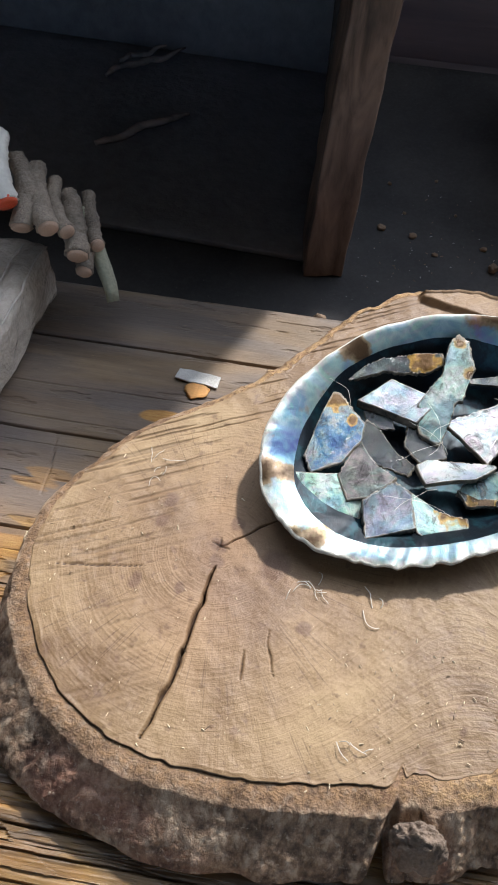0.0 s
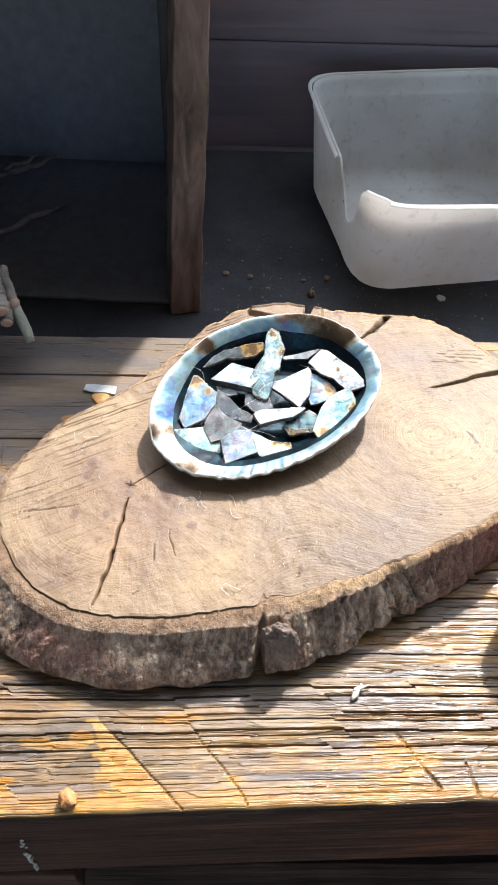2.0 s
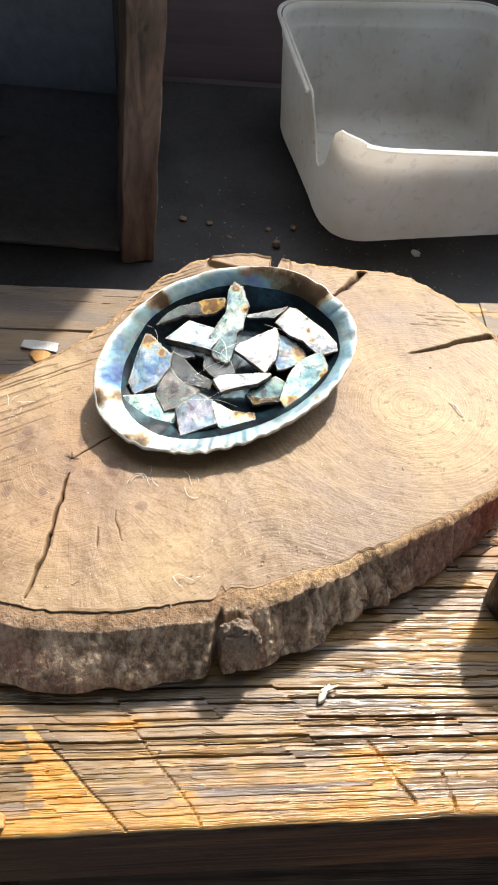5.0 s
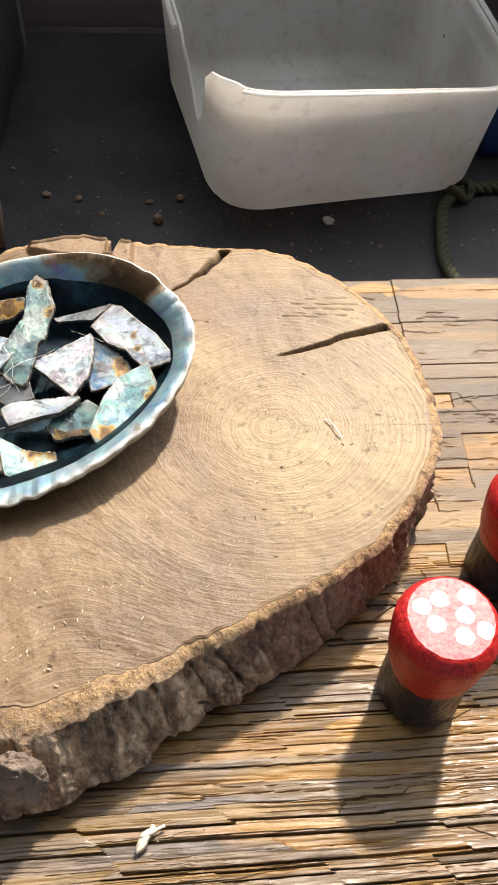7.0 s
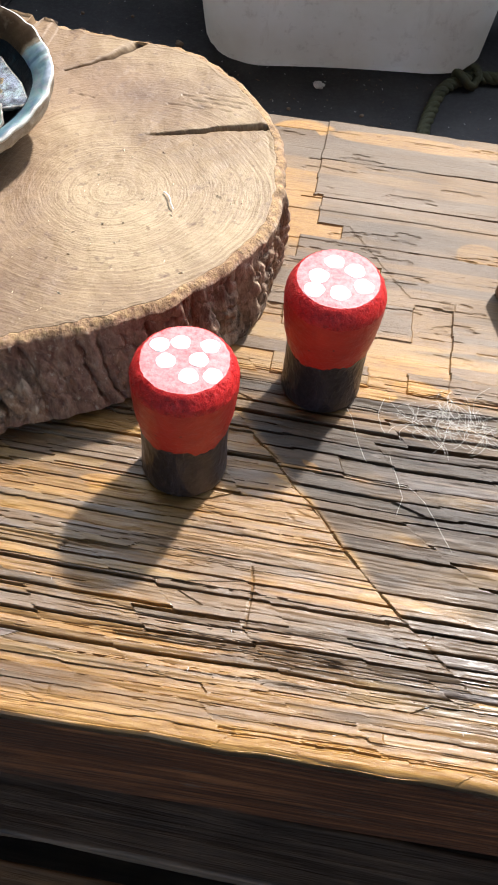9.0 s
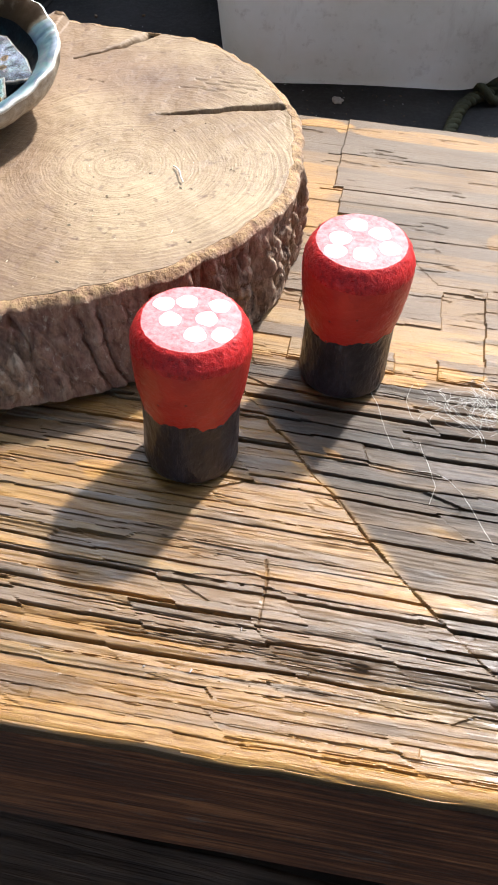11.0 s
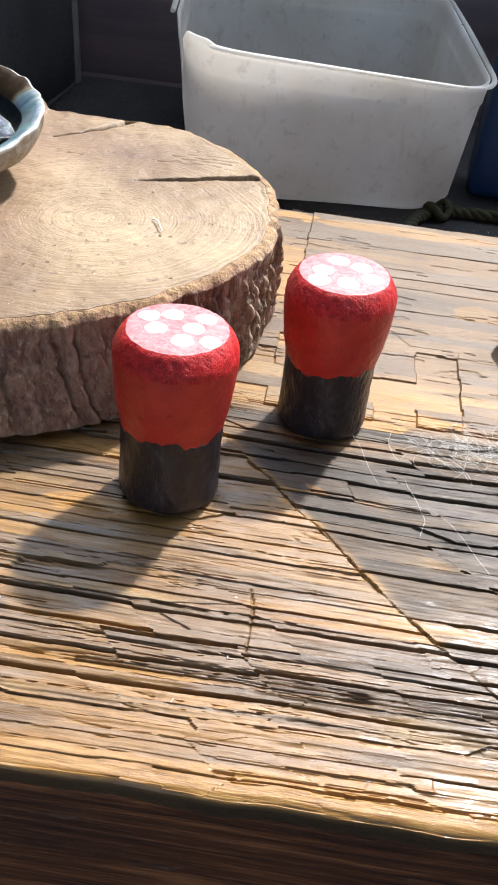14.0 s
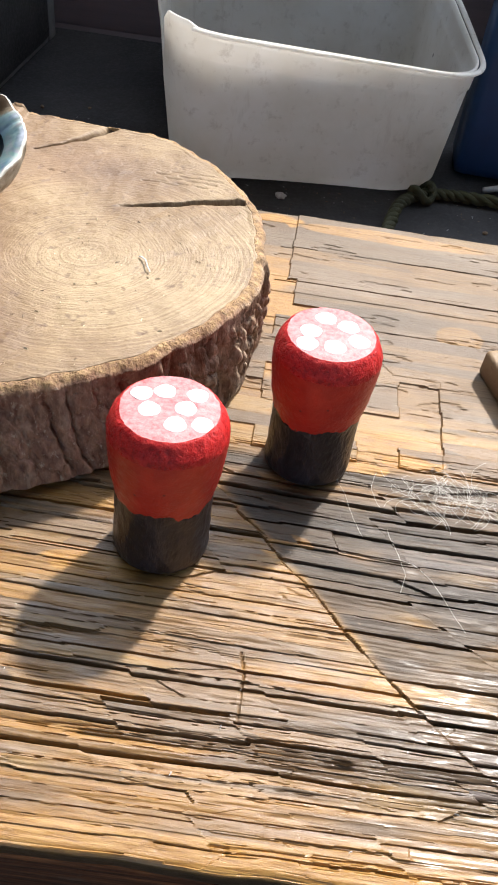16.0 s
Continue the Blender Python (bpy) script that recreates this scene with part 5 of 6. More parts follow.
fragment(-134.5, 91.0, 3.4, ((-2.8, 14), (0, 13.6), (9.1, 4.3), (8.8, -1.9), (4.2, -9.2), (-5.1, -13.7), (-8.1, -8.3), (-6.2, 1.4)), NACRE_BLUE, (0.10, 0.05), 1, 1.1, 0.3, ((-1, 12, 5), (5, 5, 2.5)), "blue and brown triangular piece of shell")
fragment(-122.1, 79.1, 3.6, ((-4.3, 7), (-2.9, 10.2), (4, 2.4), (10.3, -0.8), (4, -7.5), (-3.4, -9.3), (-7.6, -1.9)), NACRE_SMOKE, (0.12, 0.10), 5, 1.0, 0.3, (), "smoky grey concave piece of shell")
fragment(-111.6, 67.4, 2.8, ((-8.6, 0.7), (0.1, 8.5), (6, 5.9), (8.5, -4.6), (-6, -10.6)), NACRE_LIGHT, (-0.04, 0.06), 7, 3.8, 0.5, (), "pale blue square piece of shell with crusted edge")
fragment(-95.1, 67.4, 5.2, ((-10, 7.9), (-1.3, 3.5), (8.5, 2.6), (9.5, -2), (-0.8, -7.4), (-6, -4.6)), NACRE_TEAL, (-0.05, -0.05), 8, 1.1, 0.5, ((3, 4, 5), (8, 3, 3.5)), "blue-green piece of shell with brown blotch")
fragment(-81.2, 82.9, 6.6, ((-5.3, 0.9), (-2.9, 3.4), (4.3, 6), (10, 2.5), (5.9, -3.1), (-3.8, -5.7), (-8.3, -3.9)), NACRE_TEAL, (0.02, 0.06), 15, 1.2, 0.4, (), "teal piece of shell")
fragment(-81.9, 77.6, 5.8, ((-7.6, 2.1), (-3, -0.2), (7.8, 1.3), (6.8, -0.6), (-4, -2.5)), NACRE_GREY, (0.0, 0.1), 16, 1.6, 1.0, ((0, 0, 6),), "small brown crusted piece of shell")
fragment(-113.4, 108.9, 5, ((-14, -2), (-4.3, 7.6), (12.6, 2.2), (5.8, -7.8)), NACRE_LIGHT, (0.03, -0.10), 2, 4.0, 0.3, (), "thick silvery block of shell in the bowl")
fragment(-98.1, 114.9, 3.5, ((-2.2, 14.5), (0.6, 18.4), (4, 16.8), (7.4, 8.1), (5.1, -3.2), (2.5, -5), (1.7, -11.9), (-0.4, -18.9), (-6.9, -16.1), (-8.8, -6.6), (-2.9, 3.9)), NACRE_TEAL, (0.0, 0.12), 3, 1.8, 1.0, ((1, 16, 3), (6, 6, 2.5)), "upright crusted piece of green-white shell")
fragment(-62.9, 112.3, 5.2, ((-13.4, 5.3), (-6.9, 14.7), (-3.9, 14), (8.5, 1.7), (15.6, -8.4), (6.7, -12.1), (2.1, -9.2), (-1.5, -4.2), (-7.3, -1.8)), NACRE_SILVER, (0.0, -0.16), 13, 1.2, 0.4, ((1, 1, 1.6), (2.5, -4, 1.6)), "large bright silver piece of shell")
fragment(-70.4, 102.3, 7.5, ((-6.6, 11.4), (0.3, 7.4), (7, 0.9), (7.6, -3.8), (3.2, -5.2), (-5, -7.8), (-6.4, -2.9)), NACRE_BLUE, (0.05, 0.0), 12, 1.3, 0.9, ((4, 1, 3.5), (6, -3, 2.5)), "green and brown piece of shell")
fragment(-81.8, 103.4, 5, ((-14.7, 0.5), (4.2, 10.7), (5.7, 6.9), (4.7, -5.8), (0.2, -12.3)), NACRE_SILVER, (0.06, -0.06), 11, 2.0, 0.6, (), "silver fan-shaped piece of shell")
fragment(-92.1, 85.0, 3, ((-12, -0.4), (-8.9, 2.1), (11.4, 4.3), (12.4, 3.3), (5.7, -2.3), (-8.5, -7)), NACRE_WHITE, (0.0, -0.20), 9, 2.4, 0.3, (), "bright white long piece of shell")
fragment(-63.9, 85.2, 4.4, ((-10.1, -8.4), (-6.3, 3.6), (-2.2, 9.8), (7.2, 14.5), (10.1, 8.1), (10.7, 1.6), (0.7, -6.9), (-2.4, -10.5), (-7.7, -11.8)), NACRE_TEAL, (-0.05, 0.08), 14, 1.2, 0.4, ((-5, -9, 4.5), (9, 4, 3.0)), "blue-green piece of shell with orange-brown end")


# ---- painted corks ----
def cork(x, y, turn, lean, seed, dots):
    """A painted cork: black stem, swelling red head, bevelled edge and a white top with dots."""
    thing = tagged(new("painted_cork"), "cork painted as toadstool with black stem and white-dotted red cap", "painted cork", "painted corks on the bench")
    prof = ((0.0126, 0.0), (0.0134, 0.0006), (0.0137, 0.003), (0.0135, 0.010), (0.0134, 0.017), (0.0135, 0.0215), (0.0140, 0.0245), (0.0149, 0.0285), (0.0155, 0.034), (0.0159, 0.0390),
            (0.0160, 0.0422), (0.0158, 0.0438), (0.0151, 0.0456), (0.0140, 0.0474), (0.0133, 0.0482), (0.0128, 0.0485))
    fz, fr = [p[1] for p in prof], [p[0] for p in prof]
    nt = 120
    t = np.linspace(0, 2 * math.pi, nt, endpoint=False)

    def surf(zs, split=None):
        rows = []
        for z in zs:
            zz = np.full(nt, z)
            if split == "top" and z == zs[-1]:
                zz = zz + paint_line
            if split == "bottom" and z == zs[0]:
                zz = zz + paint_line
            r = np.interp(zz, fz, fr)
            r = r + (fbm(t * 3 + seed * 10, zz * 160, 400 + seed) - 0.5) * 0.0003 + (fbm(t * 14 + seed * 10, zz * 500, 410 + seed) - 0.5) * (0.00022 if 0.0225 < z < 0.042 else 0.00060)
            rows.append(np.stack([r * np.cos(t), r * np.sin(t), zz], -1))
        P = np.stack(rows, 1)
        P[..., 2] += 0.055 * P[..., 1] * smooth(0.036, 0.048, P[..., 2])       # the top is cut a little askew
        return P

    paint_line = (fbm(t * 2.0 + seed * 7, t * 0, 420) - 0.5) * 0.006 + (vnoise(t * 9 + 3, t * 0, 421 + seed) - 0.5) * 0.0014
    stem = np.concatenate([np.zeros((nt, 1, 3)), surf(list(np.linspace(0.0, 0.0225, 26)), "top")], 1)
    head = surf(list(np.linspace(0.0225, 0.0420, 28)), "bottom")
    bevel = surf(list(np.linspace(0.0420, 0.0485, 16)))
    ring = bevel[:, -1:]
    rad = np.linspace(1, 0.0, 12)[None, :, None]
    disc = ring * rad
    disc[..., 2] = 0.0485 + 0.055 * disc[..., 1] + 0.0004 * (1 - rad[..., 0] ** 2) + (fbm(disc[..., 0] * 300 + 9, disc[..., 1] * 300, 430 + seed) - 0.5) * 0.00008
    disc[:, 0] = ring[:, 0]
    part("stem", grid_mesh("stem", stem, close_u=True), BLACK, thing, "matt black painted stem")
    part("cap", grid_mesh("cap", head, close_u=True), RED, thing, "bright red painted cap")
    part("bevel", grid_mesh("bevel", bevel, close_u=True), RED_GLOSS, thing, "glossy rough crimson bevel")
    disc_part = part("top_disc", grid_mesh("top_disc", disc, close_u=True), PINK, thing, "thin white paint over red on the flat top")
    rng = random.Random(seed)
    for dx, dy in dots:
        n = 26
        rows = []
        for q, hgt in ((1.0, -0.00030), (0.99, 0.00000), (0.90, 0.00010), (0.5, 0.00013), (0.02, 0.00013)):
            ring2 = []
            for i in range(n):
                a = 2 * math.pi * i / n
                r = (0.00285 if seed == 1 else 0.00320) * (1 + 0.04 * math.sin(3 * a + dx * 900) + 0.03 * math.sin(5 * a + dy * 700)) * q
                px, py = dx * 0.98 + r * math.cos(a), dy * 0.93 + r * math.sin(a)
                far = math.hypot(px, py) / 0.0126
                px, py = (px / far, py / far) if far > 1 else (px, py)
                ring2.append((px, py, 0.04854 + 0.055 * py + 0.0004 * (1 - (px * px + py * py) / 0.0128 ** 2) + hgt))
            rows.append(ring2)
        P = np.swapaxes(np.array(rows), 0, 1)
        part("dot", grid_mesh("dot", P, close_u=True), WHITE, disc_part)
    thing.matrix_world = pose(x, y, 0.0, lean[0], lean[1], turn)
    return thing


cork(0.0362, 0.0042, 0, (-6.0, 0.4), 1, ((-0.0085, 0.0035), (-0.0028, 0.0060), (0.0058, 0.0070), (-0.0050, -0.0025), (0.0040, 0.0005), (0.0028, -0.0065), (0.0095, -0.0045)))
cork(0.0732, 0.0480, 0, (-4.6, 0), 2, ((-0.0025, 0.0070), (0.0045, 0.0045), (-0.0062, -0.0010), (0.0082, -0.0020), (-0.0065, -0.0075), (0.0015, -0.0070)))


# ---- the broken tub ----
def tub():
    top = ((-0.041, 0.275, 0.046), (0.128, 0.309, 0.034), (0.094, 0.478, 0.048), (-0.075, 0.447, 0.049))
    low = ((-0.032, 0.286, SHELF_Z + 0.0006), (0.121, 0.318, SHELF_Z + 0.0006), (0.090, 0.456, SHELF_Z + 0.0006), (-0.068, 0.432, SHELF_Z + 0.0006))
    thing = tagged(new("plastic_tub"), "empty white plastic tub with a broken corner on the shelf", "plastic tub")

    def loop(corners, rad, nc=14, ns=40):
        """A rounded four-sided loop, begun in the middle of the broken corner."""
        out = []
        cs = [Vector(c) for c in corners]
        for i in range(4):
            p, a, b = cs[i], cs[i - 1], cs[(i + 1) % 4]
            ea, eb = (a - p).normalized(), (b - p).normalized()
            s, e = p + ea * rad[i], p + eb * rad[i]
            for q in range(nc):
                f = q / nc
                out.append(s * (1 - f) ** 2 + p * 2 * f * (1 - f) + e * f * f)
            nxt = b + (p - b).normalized() * rad[(i + 1) % 4]
            for q in range(ns):
                out.append(e.lerp(nxt, q / ns))
        return np.array([tuple(v) for v in out])

    T, B = loop(top, (0.045, 0.026, 0.026, 0.026)), loop(low, (0.032, 0.026, 0.026, 0.026))
    mid = np.array([(np.array(top)[:, 0]).mean(), (np.array(top)[:, 1]).mean(), 0])
    n = len(T)
    rad = T - mid
    rad[:, 2] = 0
    outw = rad / np.linalg.norm(rad, axis=1, keepdims=True)
    # the wall's height: full, but for the broken corner between the left side and the front
    idx = np.arange(n)
    rng = np.random.RandomState(3)
    full = np.ones(n)
    left_len, corner = 40, 14
    pos = ((idx + left_len) % n) - left_len            # 0 at the start of the broken corner, minus along the left side
    hf = full.copy()
    prof = ((-4.9, 1.0), (-4.6, 0.95), (-3.2, 0.86), (-1.7, 0.72), (-0.2, 0.56), (0.6, 0.50), (1.4, 0.58), (2.6, 0.63), (3.6, 0.68), (4.2, 0.84), (4.9, 0.95), (5.6, 1.0))
    inside = (pos > -4.9) & (pos < 5.6)
    hf[inside] = np.interp(pos[inside], [p[0] for p in prof], [p[1] for p in prof]) + (rng.rand(inside.sum()) - 0.5) * 0.02
    hf = np.minimum(hf, 1.0)
    bead = ((hf > 0.985) & ((pos < -5) | (pos > 9))).astype(float)
    hf = hf + 0.022 * ((pos >= 5.6) & (pos <= 9))
    rows_o, rows_i = [], []
    for q in np.r_[np.linspace(0, 0.80, 14), 0.82, 0.835, 0.85, 0.9, 0.95, 1.0]:
        f = (q * hf)[:, None]
        w = B * (1 - f) + T * f + outw * 0.0009 * smooth(0.825, 0.850, f)
        base = 0.010 * np.maximum(0, 1 - f / 0.12) ** 2
        rows_o.append(w - outw * base)
        rows_i.append(w - outw * (base + 0.0016) + np.array([0, 0, 1]) * 0.0016 * (1 - f))
    wall = np.stack(rows_o + rows_i[::-1], 1)
    wall_part = part("wall", grid_mesh("wall", wall, close_u=True), TUB, thing)
    # the rim's bead
    keep = np.where(bead > 0)[0]
    start = keep[np.where(np.diff(np.r_[keep[-1] - n, keep]) > 1)[0][0]]
    seq = [(start + k) % n for k in range(n) if bead[(start + k) % n] > 0]
    a = np.linspace(0, 2 * math.pi, 10, endpoint=False)
    rimp = np.stack([T[seq] + outw[seq] * (0.0034 + 0.0017 * math.cos(x)) + np.array([0, 0, 1]) * (0.0011 * math.sin(x) - 0.0002) for x in a], 1)
    part("rim", grid_mesh("rim", rimp, close_v=True), TUB, wall_part, "rolled white rim")
    flr = B - outw * 0.0100
    cen = flr.mean(0)
    rr = np.linspace(1, 0.01, 10)
    bot = np.stack([cen + (flr - cen) * k + np.array([0, 0, 0.0012]) for k in rr] + [cen + (flr - cen) * k for k in rr[::-1]], 1)
    part("bottom", grid_mesh("bottom", bot, close_u=True), TUB, thing)


tub()


# ---- blue crate and white stick beside the tub ----
crate = tagged(new("blue_crate"), "dark blue plastic crate standing on the shelf", "crate")
part("body", rough_box("body", (0.130, 0.354, SHELF_Z + 0.0005), (0.40, 0.392, 0.056), 0.02, 0.0006, 3.0, 0.006), BLUE, crate)
part("rim", rough_box("rim", (0.128, 0.352, 0.0565), (0.403, 0.394, 0.067), 0.02, 0.0003, 4.0, 0.003), BLUE, crate)
tagged(part("white_stick", tube_mesh("white_stick", [(0.1495, 0.3385, SHELF_Z + 0.0022), (0.170, 0.344, SHELF_Z + 0.006), (0.205, 0.3475, SHELF_Z + 0.012)], [0.0018, 0.0018, 0.0018], 12, 0.05, 3), CHALK), "thin white plastic stick leaning against the crate", "stick")

# ---- rope ----
def rope_piece():
    way = ((0.30, 0.330), (0.20, 0.322), (0.150, 0.322), (0.124, 0.320), (0.110, 0.314), (0.100, 0.300), (0.096, 0.279), (0.094, 0.258), (0.097, 0.242), (0.104, 0.226))
    pts = []
    for i in range(len(way) - 1):
        for q in range(10):
            f = q / 10
            p = [way[max(i - 1, 0)], way[i], way[i + 1], way[min(i + 2, len(way) - 1)]]
            pts.append([0.5 * (2 * p[1][c] + (p[2][c] - p[0][c]) * f + (2 * p[0][c] - 5 * p[1][c] + 4 * p[2][c] - p[3][c]) * f * f + (3 * p[1][c] - p[0][c] - 3 * p[2][c] + p[3][c]) * f ** 3) for c in (0, 1)])
    thing = tagged(new("rope"), "thin olive-green twisted rope with a knot on the shelf", "rope")
    for s in range(3):
        line = []
        for i, (x, y) in enumerate(pts):
            j = min(i + 1, len(pts) - 1)
            k = max(i - 1, 0)
            d = Vector((pts[j][0] - pts[k][0], pts[j][1] - pts[k][1], 0)).normalized()
            a = i * 0.85 + s * 2.094
            line.append(Vector((x, y, SHELF_Z + 0.0040)) + Vector((-d.y, d.x, 0)) * 0.0019 * math.cos(a) + Vector((0, 0, 0.0019 * math.sin(a))))
        part("strand", tube_mesh("strand", line, 0.0019, 8, 0.25, s), ROPE, thing)
    for s in range(3):
        ring = [Vector((0.112 + 0.0062 * math.cos(a + s), 0.315 + 0.0058 * math.sin(a + s), SHELF_Z + 0.006 + 0.003 * math.sin(2 * a + s * 2))) for a in np.linspace(0, 5.6, 22)]
        part("knot", tube_mesh("knot", ring, 0.0024, 8, 0.25, 5 + s), ROPE, thing)


rope_piece()


# ---- sticks and wrapped package at the left ----
def stick(name, a, b, r, mat, end, label, seed):
    thing = tagged(new(name), label, "stick", "bundle of sticks")
    a, b = Vector(a), Vector(b)
    n = 34
    rng = random.Random(seed)
    pts, rad = [], []
    side = Vector((rng.uniform(-1, 1), 0, rng.uniform(-0.4, 0.6)))
    for i in range(n):
        f = i / (n - 1)
        pts.append(a.lerp(b, f) + side * 0.004 * math.sin(f * math.pi) + noise.noise_vector(Vector((f * 5, seed, 0))) * 0.0012)
        rad.append(r * (1 - 0.18 * f) * (1 + 0.10 * noise.noise(Vector((f * 9, seed * 3, 1)))))
    part("bark", tube_mesh("bark", pts, rad, 18, 0.26, seed), mat, thing)
    d = (pts[0] - pts[1]).normalized()
    part("cut_end", tube_mesh("cut_end", [pts[0] - d * 0.001, pts[0] + d * 0.0010, pts[0] + d * 0.0016], [r * 0.90, r * 0.88, r * 0.70], 18, 0.06, seed + 50), end, thing)


STICKS = "grey bark-covered stick with a cut end in a bundle"
for n, (a, b, r, mat, end) in enumerate((((-0.2797, 0.160, 0.0609), (-0.2925, 0.190, 0.0705), 0.0052, BIRCH, REDEND), ((-0.2752, 0.160, 0.0511), (-0.2893, 0.192, 0.0586), 0.0047, TWIG, TWIGEND),
                                         ((-0.2640, 0.160, 0.0530), (-0.2800, 0.192, 0.0560), 0.0047, TWIG, TWIGEND), ((-0.2588, 0.164, 0.0485), (-0.2745, 0.194, 0.0490), 0.0036, TWIG, TWIGEND),
                                         ((-0.2530, 0.160, 0.0400), (-0.2685, 0.192, 0.0437), 0.0050, TWIG, TWIGEND), ((-0.2526, 0.162, 0.0300), (-0.2640, 0.192, 0.0345), 0.0038, TWIG, TWIGEND),
                                         ((-0.2495, 0.172, 0.0370), (-0.2600, 0.196, 0.0430), 0.0034, TWIG, TWIGEND))):
    stick("stick", a, b, r, mat, end, STICKS if n else "white-barked stick with an orange-red end", n + 1)
bent = tagged(new("bent_twig"), "green lichen-covered bent twig reaching the bench", "stick", "bundle of sticks")
part("bark", tube_mesh("bark", [(-0.2600, 0.1890, 0.0395), (-0.2585, 0.1850, 0.0380), (-0.2545, 0.1790, 0.0345), (-0.2500, 0.1735, 0.0310), (-0.2465, 0.1690, 0.0265), (-0.2430, 0.1645, 0.0215), (-0.2405, 0.1600, 0.0165)],
                        [0.0034, 0.0034, 0.0036, 0.0033, 0.0033, 0.0031, 0.0027], 16, 0.2, 9), LICHEN, bent)

pack = tagged(new("wrapped_package"), "brown package in glossy clear plastic wrap on the bench", "package")
part("body", rough_box("body", (-0.40, -0.02, 0.001), (-0.274, 0.175, 0.030), 0.005, 0.0022, 6.0, 0.004), WRAP, pack)
for n, (a, b) in enumerate((((-0.2755, 0.0, 0.029), (-0.2745, 0.172, 0.0295)), ((-0.300, -0.015, 0.0305), (-0.283, 0.170, 0.0312)), ((-0.335, 0.02, 0.0308), (-0.290, 0.160, 0.0312)))):
    way = [Vector(a).lerp(Vector(b), q / 30) + noise.noise_vector(Vector((q * 0.5, n * 4, 1))) * 0.0022 for q in range(31)]
    part("plastic_fold", tube_mesh("plastic_fold", way, [0.0005 + 0.0005 * abs(noise.noise((q * 0.7, n, 2))) for q in range(31)], 8, 0.3, 70 + n), FILM, pack, "shiny crease of clear plastic")


# ---- small things ----
def lump(name, x, y, z, size, mat, label, cat, seed, flat=0.6):
    bm = bmesh.new()
    bmesh.ops.create_icosphere(bm, subdivisions=3, radius=1)
    rng = random.Random(seed)
    st = Vector((rng.uniform(0.7, 1.3), rng.uniform(0.6, 1.0), flat))
    for v in bm.verts:
        k = 1 + 0.45 * noise.noise(v.co * 1.7 + Vector((seed * 7.1, 0, 0))) + 0.15 * noise.noise(v.co * 5 + Vector((seed, 3, 0)))
        v.co = Vector([c * s for c, s in zip(v.co * k, st)]) * size
    me = bm_mesh(name, bm)
    low = min(v.co.z for v in me.vertices)
    ob = tagged(part(name, me, mat), label, cat)
    ob.matrix_world = pose(x, y, z - low - 0.0003, 0, 0, rng.uniform(0, 360))
    return ob


for n, (x, y, s) in enumerate(((-0.132, 0.308, 0.0022), (-0.113, 0.305, 0.0024), (-0.072, 0.304, 0.0017), (-0.054, 0.307, 0.0028), (-0.132, 0.350, 0.0015), (-0.155, 0.332, 0.0014), (-0.099, 0.293, 0.0015),
                               (-0.090, 0.330, 0.0013), (-0.120, 0.325, 0.0012), (0.060, 0.270, 0.0013), (0.150, 0.290, 0.0016), (0.020, 0.265, 0.0012), (-0.104, 0.36, 0.0012))):
    lump("debris", x, y, SHELF_Z, s, GRIT, "small brown crumb of bark on the dusty shelf", "debris", n)
lump("bark_crumb", -0.154, 0.222, SHELF_Z, 0.0052, GRIT, "brown crumb of bark beside the slice", "debris", 31, 0.8)
lump("bark_crumb", -0.066, 0.287, SHELF_Z, 0.0034, GRIT, "brown crumb of bark beside the slice", "debris", 32, 0.8)
lump("shell_chip", 0.032, 0.291, SHELF_Z, 0.0036, CHALK, "small white chip on the black shelf", "chip", 33, 0.3)
lump("resin_lump", -0.173, -0.094, 0.0, 0.0042, plain("orange_resin", (0.50, 0.22, 0.07), 0.5, 0.3, 300, 0.001), "orange lump stuck at the bench edge", "resin", 34, 0.7)
lump("pebble", -0.238, 0.048, 0.0, 0.0030, CHIP, "small pale pebble on the bench", "pebble", 35, 0.8)
flake = rough_box("paint_flake", (-0.0095, -0.0030, 0.0), (0.0095, 0.0030, 0.0011), 0.0009, 0.0011, 4.0, 0.0003)
tagged(part("paint_flake", flake, plain("grey_white_flake", (0.52, 0.51, 0.49), 0.6, 0.45, 400, 0.002)), "ragged pale grey flake on the bench", "flake").matrix_world = pose(-0.1970, 0.1392, 0.0004, 0, 0, -3)
lump("paint_flake", -0.1960, 0.1328, 0.0002, 0.0062, plain("orange_wood_chip", (0.48, 0.24, 0.07), 0.6, 0.3, 300, 0.001), "small flat orange chip on the bench", "flake", 45, 0.10)



def splinter(x, y, z, length, width, turn, mat, label, seed):
    rng = random.Random(seed)
    bm, rings = bmesh.new(), []
    for i in range(9):
        f = i / 8
        w = width * math.sin(min(1, f * 1.25 + 0.12) * math.pi * 0.9) ** 0.7 * (1 + 0.3 * (rng.random() - 0.5))
        zc = 0.0006 + 0.004 * length / 0.03 * f * (1 - f)
        rings.append([bm.verts.new(((f - 0.5) * length, sy * w / 2 + 0.1 * width * (rng.random() - 0.5), zc + dz)) for sy, dz in ((-1, 0), (-0.2, 0.0007), (1, 0.0003), (0.2, -0.0004))])
    for a, b in zip(rings, rings[1:]):
        for k in range(4):
            bm.faces.new((a[k], a[(k + 1) % 4], b[(k + 1) % 4], b[k]))
    bm.faces.new(rings[0][::-1])
    bm.faces.new(rings[-1])
    ob = tagged(part("wood_splinter", bm_mesh("wood_splinter", bm), mat), label, "wood chip")
    ob.matrix_world = pose(x, y, z, 0, 0, turn)


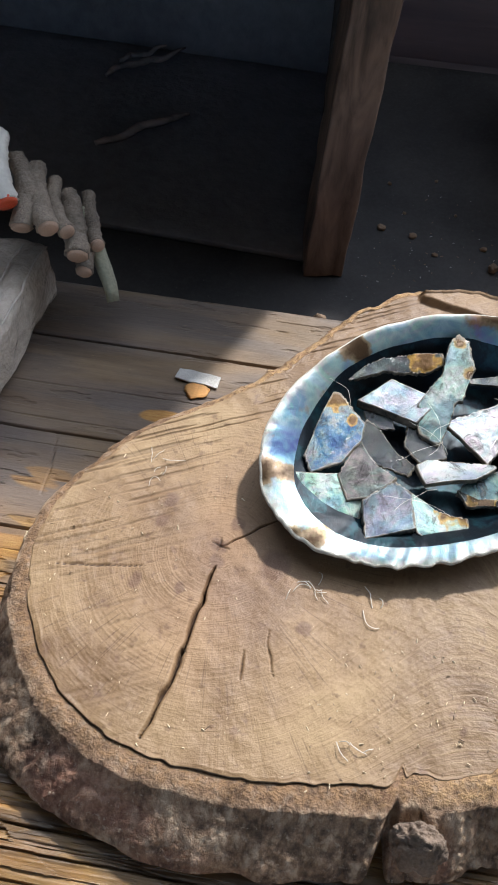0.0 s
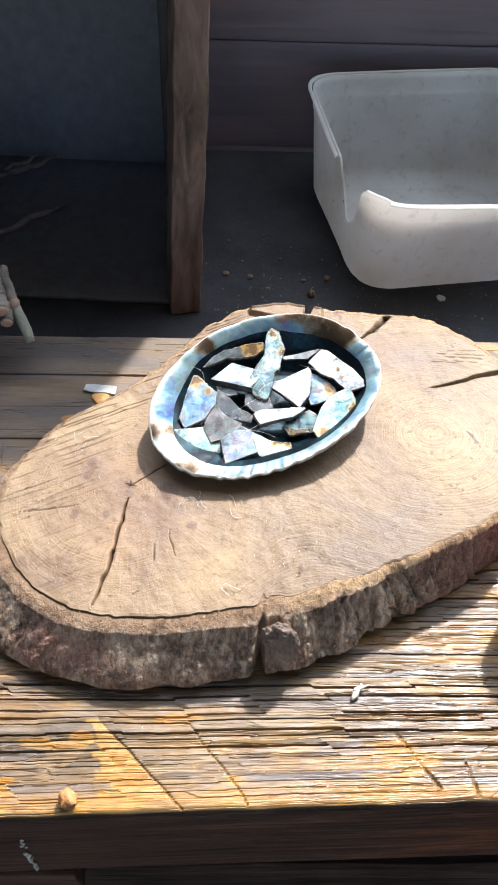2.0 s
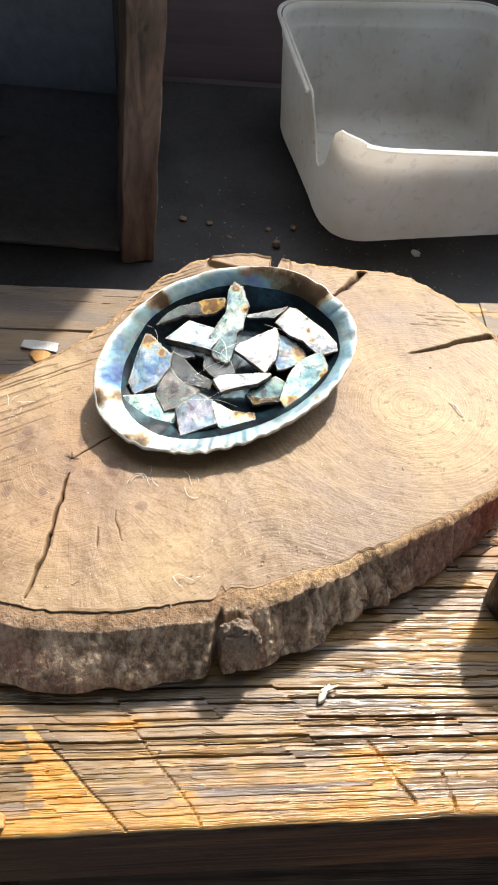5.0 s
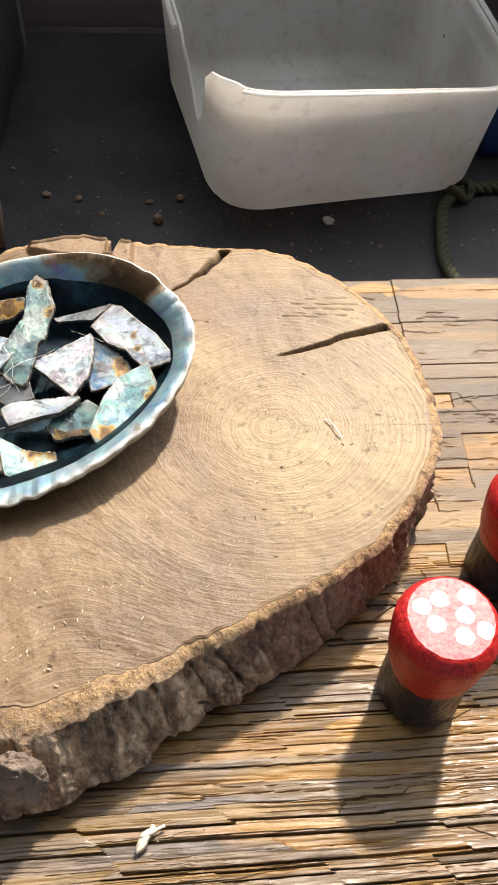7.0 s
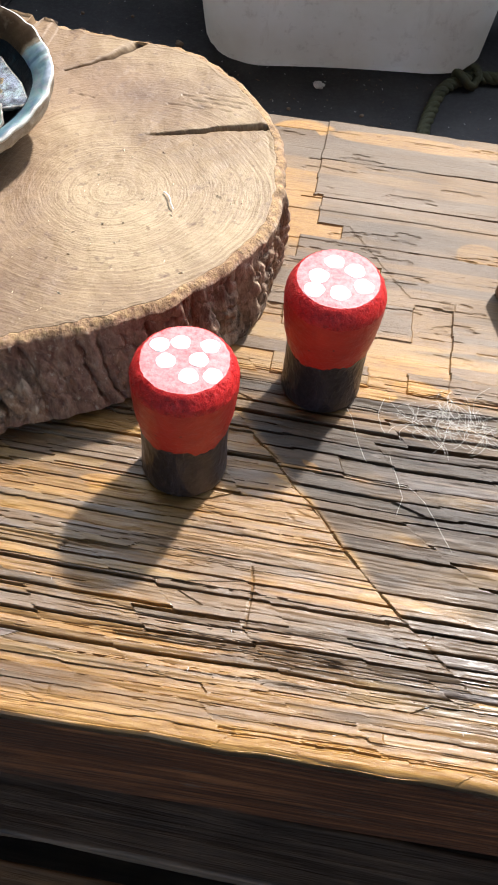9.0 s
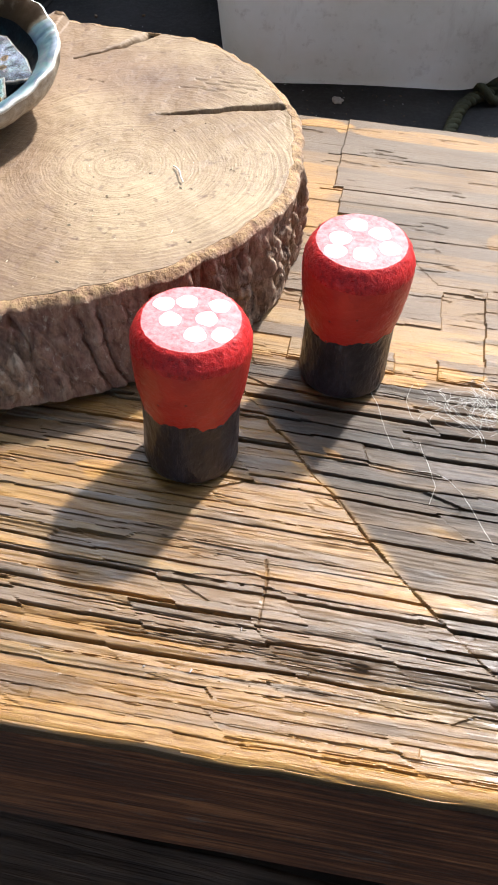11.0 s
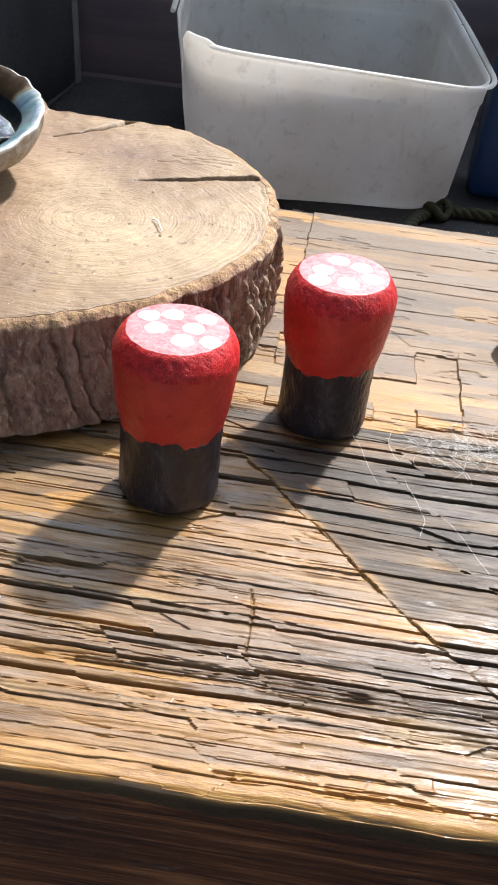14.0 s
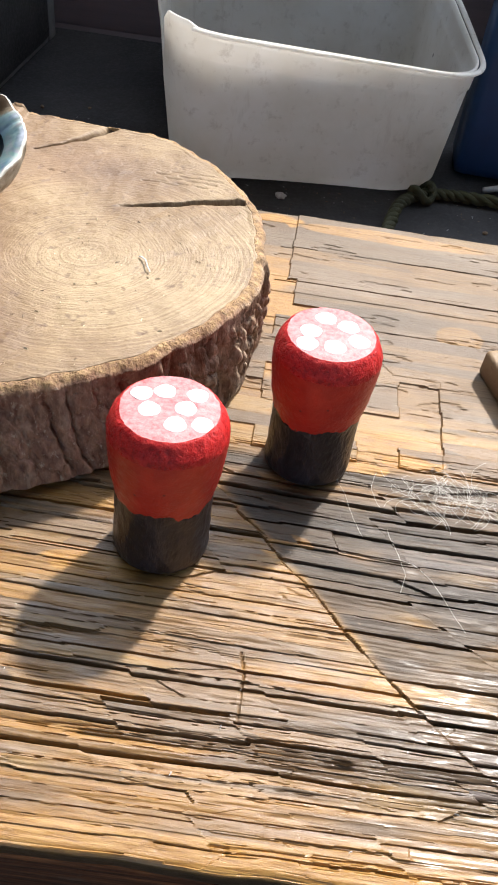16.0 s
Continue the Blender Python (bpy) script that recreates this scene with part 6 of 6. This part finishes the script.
splinter(-0.052, -0.041, 0.0004, 0.0090, 0.0030, 58, FEATHER, "pale feathery wood chip on the bench", 1)
splinter(-0.0500, -0.039, 0.0006, 0.008, 0.0022, 22, FEATHER, "pale feathery wood chip on the bench", 2)
splinter(-0.230, -0.072, 0.0006, 0.021, 0.0036, 66, DULLCHIP, "pale splinter of wood near the bench edge", 3)
splinter(-0.226, -0.070, 0.0004, 0.015, 0.0030, 84, DULLCHIP, "brown splinter of wood near the bench edge", 4)


def fibres(x, y, z, spread, count, length, seed, label, r=0.00012, curl=1.0):
    """A wisp of fine curled fibres, as one thing."""
    rng = random.Random(seed)
    bm = bmesh.new()
    for _ in range(count):
        p = Vector((x + rng.gauss(0, spread[0]), y + rng.gauss(0, spread[1]), z + 0.0006))
        a, da = rng.uniform(0, 6.28), rng.gauss(0, 0.22 * curl)
        n = 16
        step = length * rng.uniform(0.5, 1.3) / n
        lift = rng.uniform(0.0003, 0.0012)
        last = None
        for i in range(n):
            f = i / (n - 1)
            q = p + Vector((0, 0, lift * math.sin(f * math.pi)))
            d = Vector((math.cos(a), math.sin(a), 0))
            s = Vector((-d.y, d.x, 0))
            ring = [bm.verts.new(q + s * r * math.cos(t) + Vector((0, 0, r * math.sin(t)))) for t in (0.5, 2.6, 4.7)]
            if last:
                for k in range(3):
                    bm.faces.new((last[k], last[(k + 1) % 3], ring[(k + 1) % 3], ring[k]))
            last = ring
            p = p + d * step
            a += da + rng.gauss(0, 0.12)
    ob = tagged(part("fibre_wisp", bm_mesh("fibre_wisp", bm), FIBRE), label, "fibres", "", "stuff")
    return ob


fibres(0.112, 0.040, 0.0006, (0.0045, 0.0024), 46, 0.012, 1, "tangle of fine pale fibres on the bench", 0.000045, 0.9)
fibres(0.124, 0.043, 0.0006, (0.0042, 0.0026), 70, 0.014, 2, "tangle of fine pale fibres on the bench", 0.000045, 0.9)
fibres(0.098, 0.020, 0.0006, (0.004, 0.010), 4, 0.030, 3, "few long pale hairs on the bench", 0.00005, 0.4)
fibres(-0.100, 0.088, 0.0560, (0.016, 0.011), 9, 0.020, 21, "fine pale threads over the shell pieces", 0.00006, 0.25)
fibres(-0.131, 0.0385, slab_top(-0.131, 0.038), (0.005, 0.0010), 9, 0.006, 4, "thin pale root fibres on the slice", 0.00013, 0.3)
fibres(-0.112, 0.036, slab_top(-0.111, 0.034), (0.002, 0.001), 3, 0.008, 5, "thin pale root fibres on the slice", 0.00015, 0.4)
fibres(-0.109, -0.007, slab_top(-0.109, -0.007), (0.004, 0.001), 4, 0.006, 6, "thin pale shavings on the slice", 0.00015, 0.4)
fibres(0.0065, 0.088, slab_top(0.0065, 0.088), (0.0003, 0.0003), 1, 0.011, 11, "one curled pale shaving on the slice", 0.0003, 0.25)
fibres(-0.190, 0.075, slab_top(-0.190, 0.075), (0.007, 0.005), 6, 0.007, 9, "thin pale shavings on the slice", 0.00012, 0.4)

block = rough_box("offcut", (0.0, 0.0, 0.0), (0.045, 0.024, 0.0105), 0.004, 0.0007, 8.0, 0.0015)
tagged(part("offcut", block, SLAB), "rough light-brown offcut of wood on the bench", "offcut").matrix_world = pose(0.1395, 0.087, 0.0004, 0, 0, 24)


def crumbs(name, count, seed, place, sizes, mat, label, cat):
    """Many tiny chips strewn over a surface, as one thing."""
    rng = random.Random(seed)
    bm = bmesh.new()
    for _ in range(count):
        x, y, z = place(rng)
        r = rng.uniform(*sizes)
        ln, a = rng.uniform(0.8, 2.4), rng.uniform(0, math.pi)
        ca, sa = math.cos(a), math.sin(a)
        vs = []
        for dx, dy, dz in ((-1, -0.6, -0.2), (1, -0.5, -0.2), (0.9, 0.6, -0.2), (-0.8, 0.5, -0.2), (-0.5, 0, 0.55), (0.6, 0.1, 0.7)):
            px, py = dx * r * ln * rng.uniform(0.7, 1.2), dy * r * rng.uniform(0.7, 1.2)
            vs.append(bm.verts.new((x + px * ca - py * sa, y + px * sa + py * ca, z + dz * r * rng.uniform(0.7, 1.1))))
        for f in ((0, 1, 5, 4), (1, 2, 5), (2, 3, 4, 5), (3, 0, 4), (3, 2, 1, 0)):
            bm.faces.new([vs[i] for i in f])
    return tagged(part(name, bm_mesh(name, bm, True), mat), label, cat, "", "stuff")


def on_slice(rng):
    a, r = rng.uniform(-math.pi, 0.35), rng.uniform(0.30, 0.97) ** 0.6
    rad = float(np.interp(a, theta, rim_r)) - 0.004
    x, y = CX + r * rad * math.cos(a), CY + r * rad * math.sin(a)
    return x, y, slab_top(x, y) + 0.0002


def on_shelf(rng):
    return rng.uniform(-0.15, 0.16), rng.uniform(0.225, 0.30) + 0.06 * rng.random() ** 2, SHELF_Z + 0.0001


def on_bench(rng):
    x, y = rng.uniform(-0.26, 0.14), rng.uniform(-0.076, -0.03)
    return x, y, 0.0001


crumbs("sawdust", 260, 3, on_slice, (0.00016, 0.00042), CHIP, "pale sawdust and tiny chips on the slice", "sawdust")
crumbs("bark_dust", 90, 4, on_slice, (0.00016, 0.00040), GRIT, "dark bark dust on the slice", "dust")
crumbs("shelf_grit", 150, 5, on_shelf, (0.00022, 0.00060), GRIT, "brown grit strewn over the black shelf", "grit")
crumbs("shelf_dust", 110, 6, on_shelf, (0.00018, 0.00045), CHALK, "pale dust specks on the black shelf", "dust")
crumbs("bench_dust", 40, 7, on_bench, (0.00012, 0.00028), CHALK, "pale specks on the weathered bench", "dust")
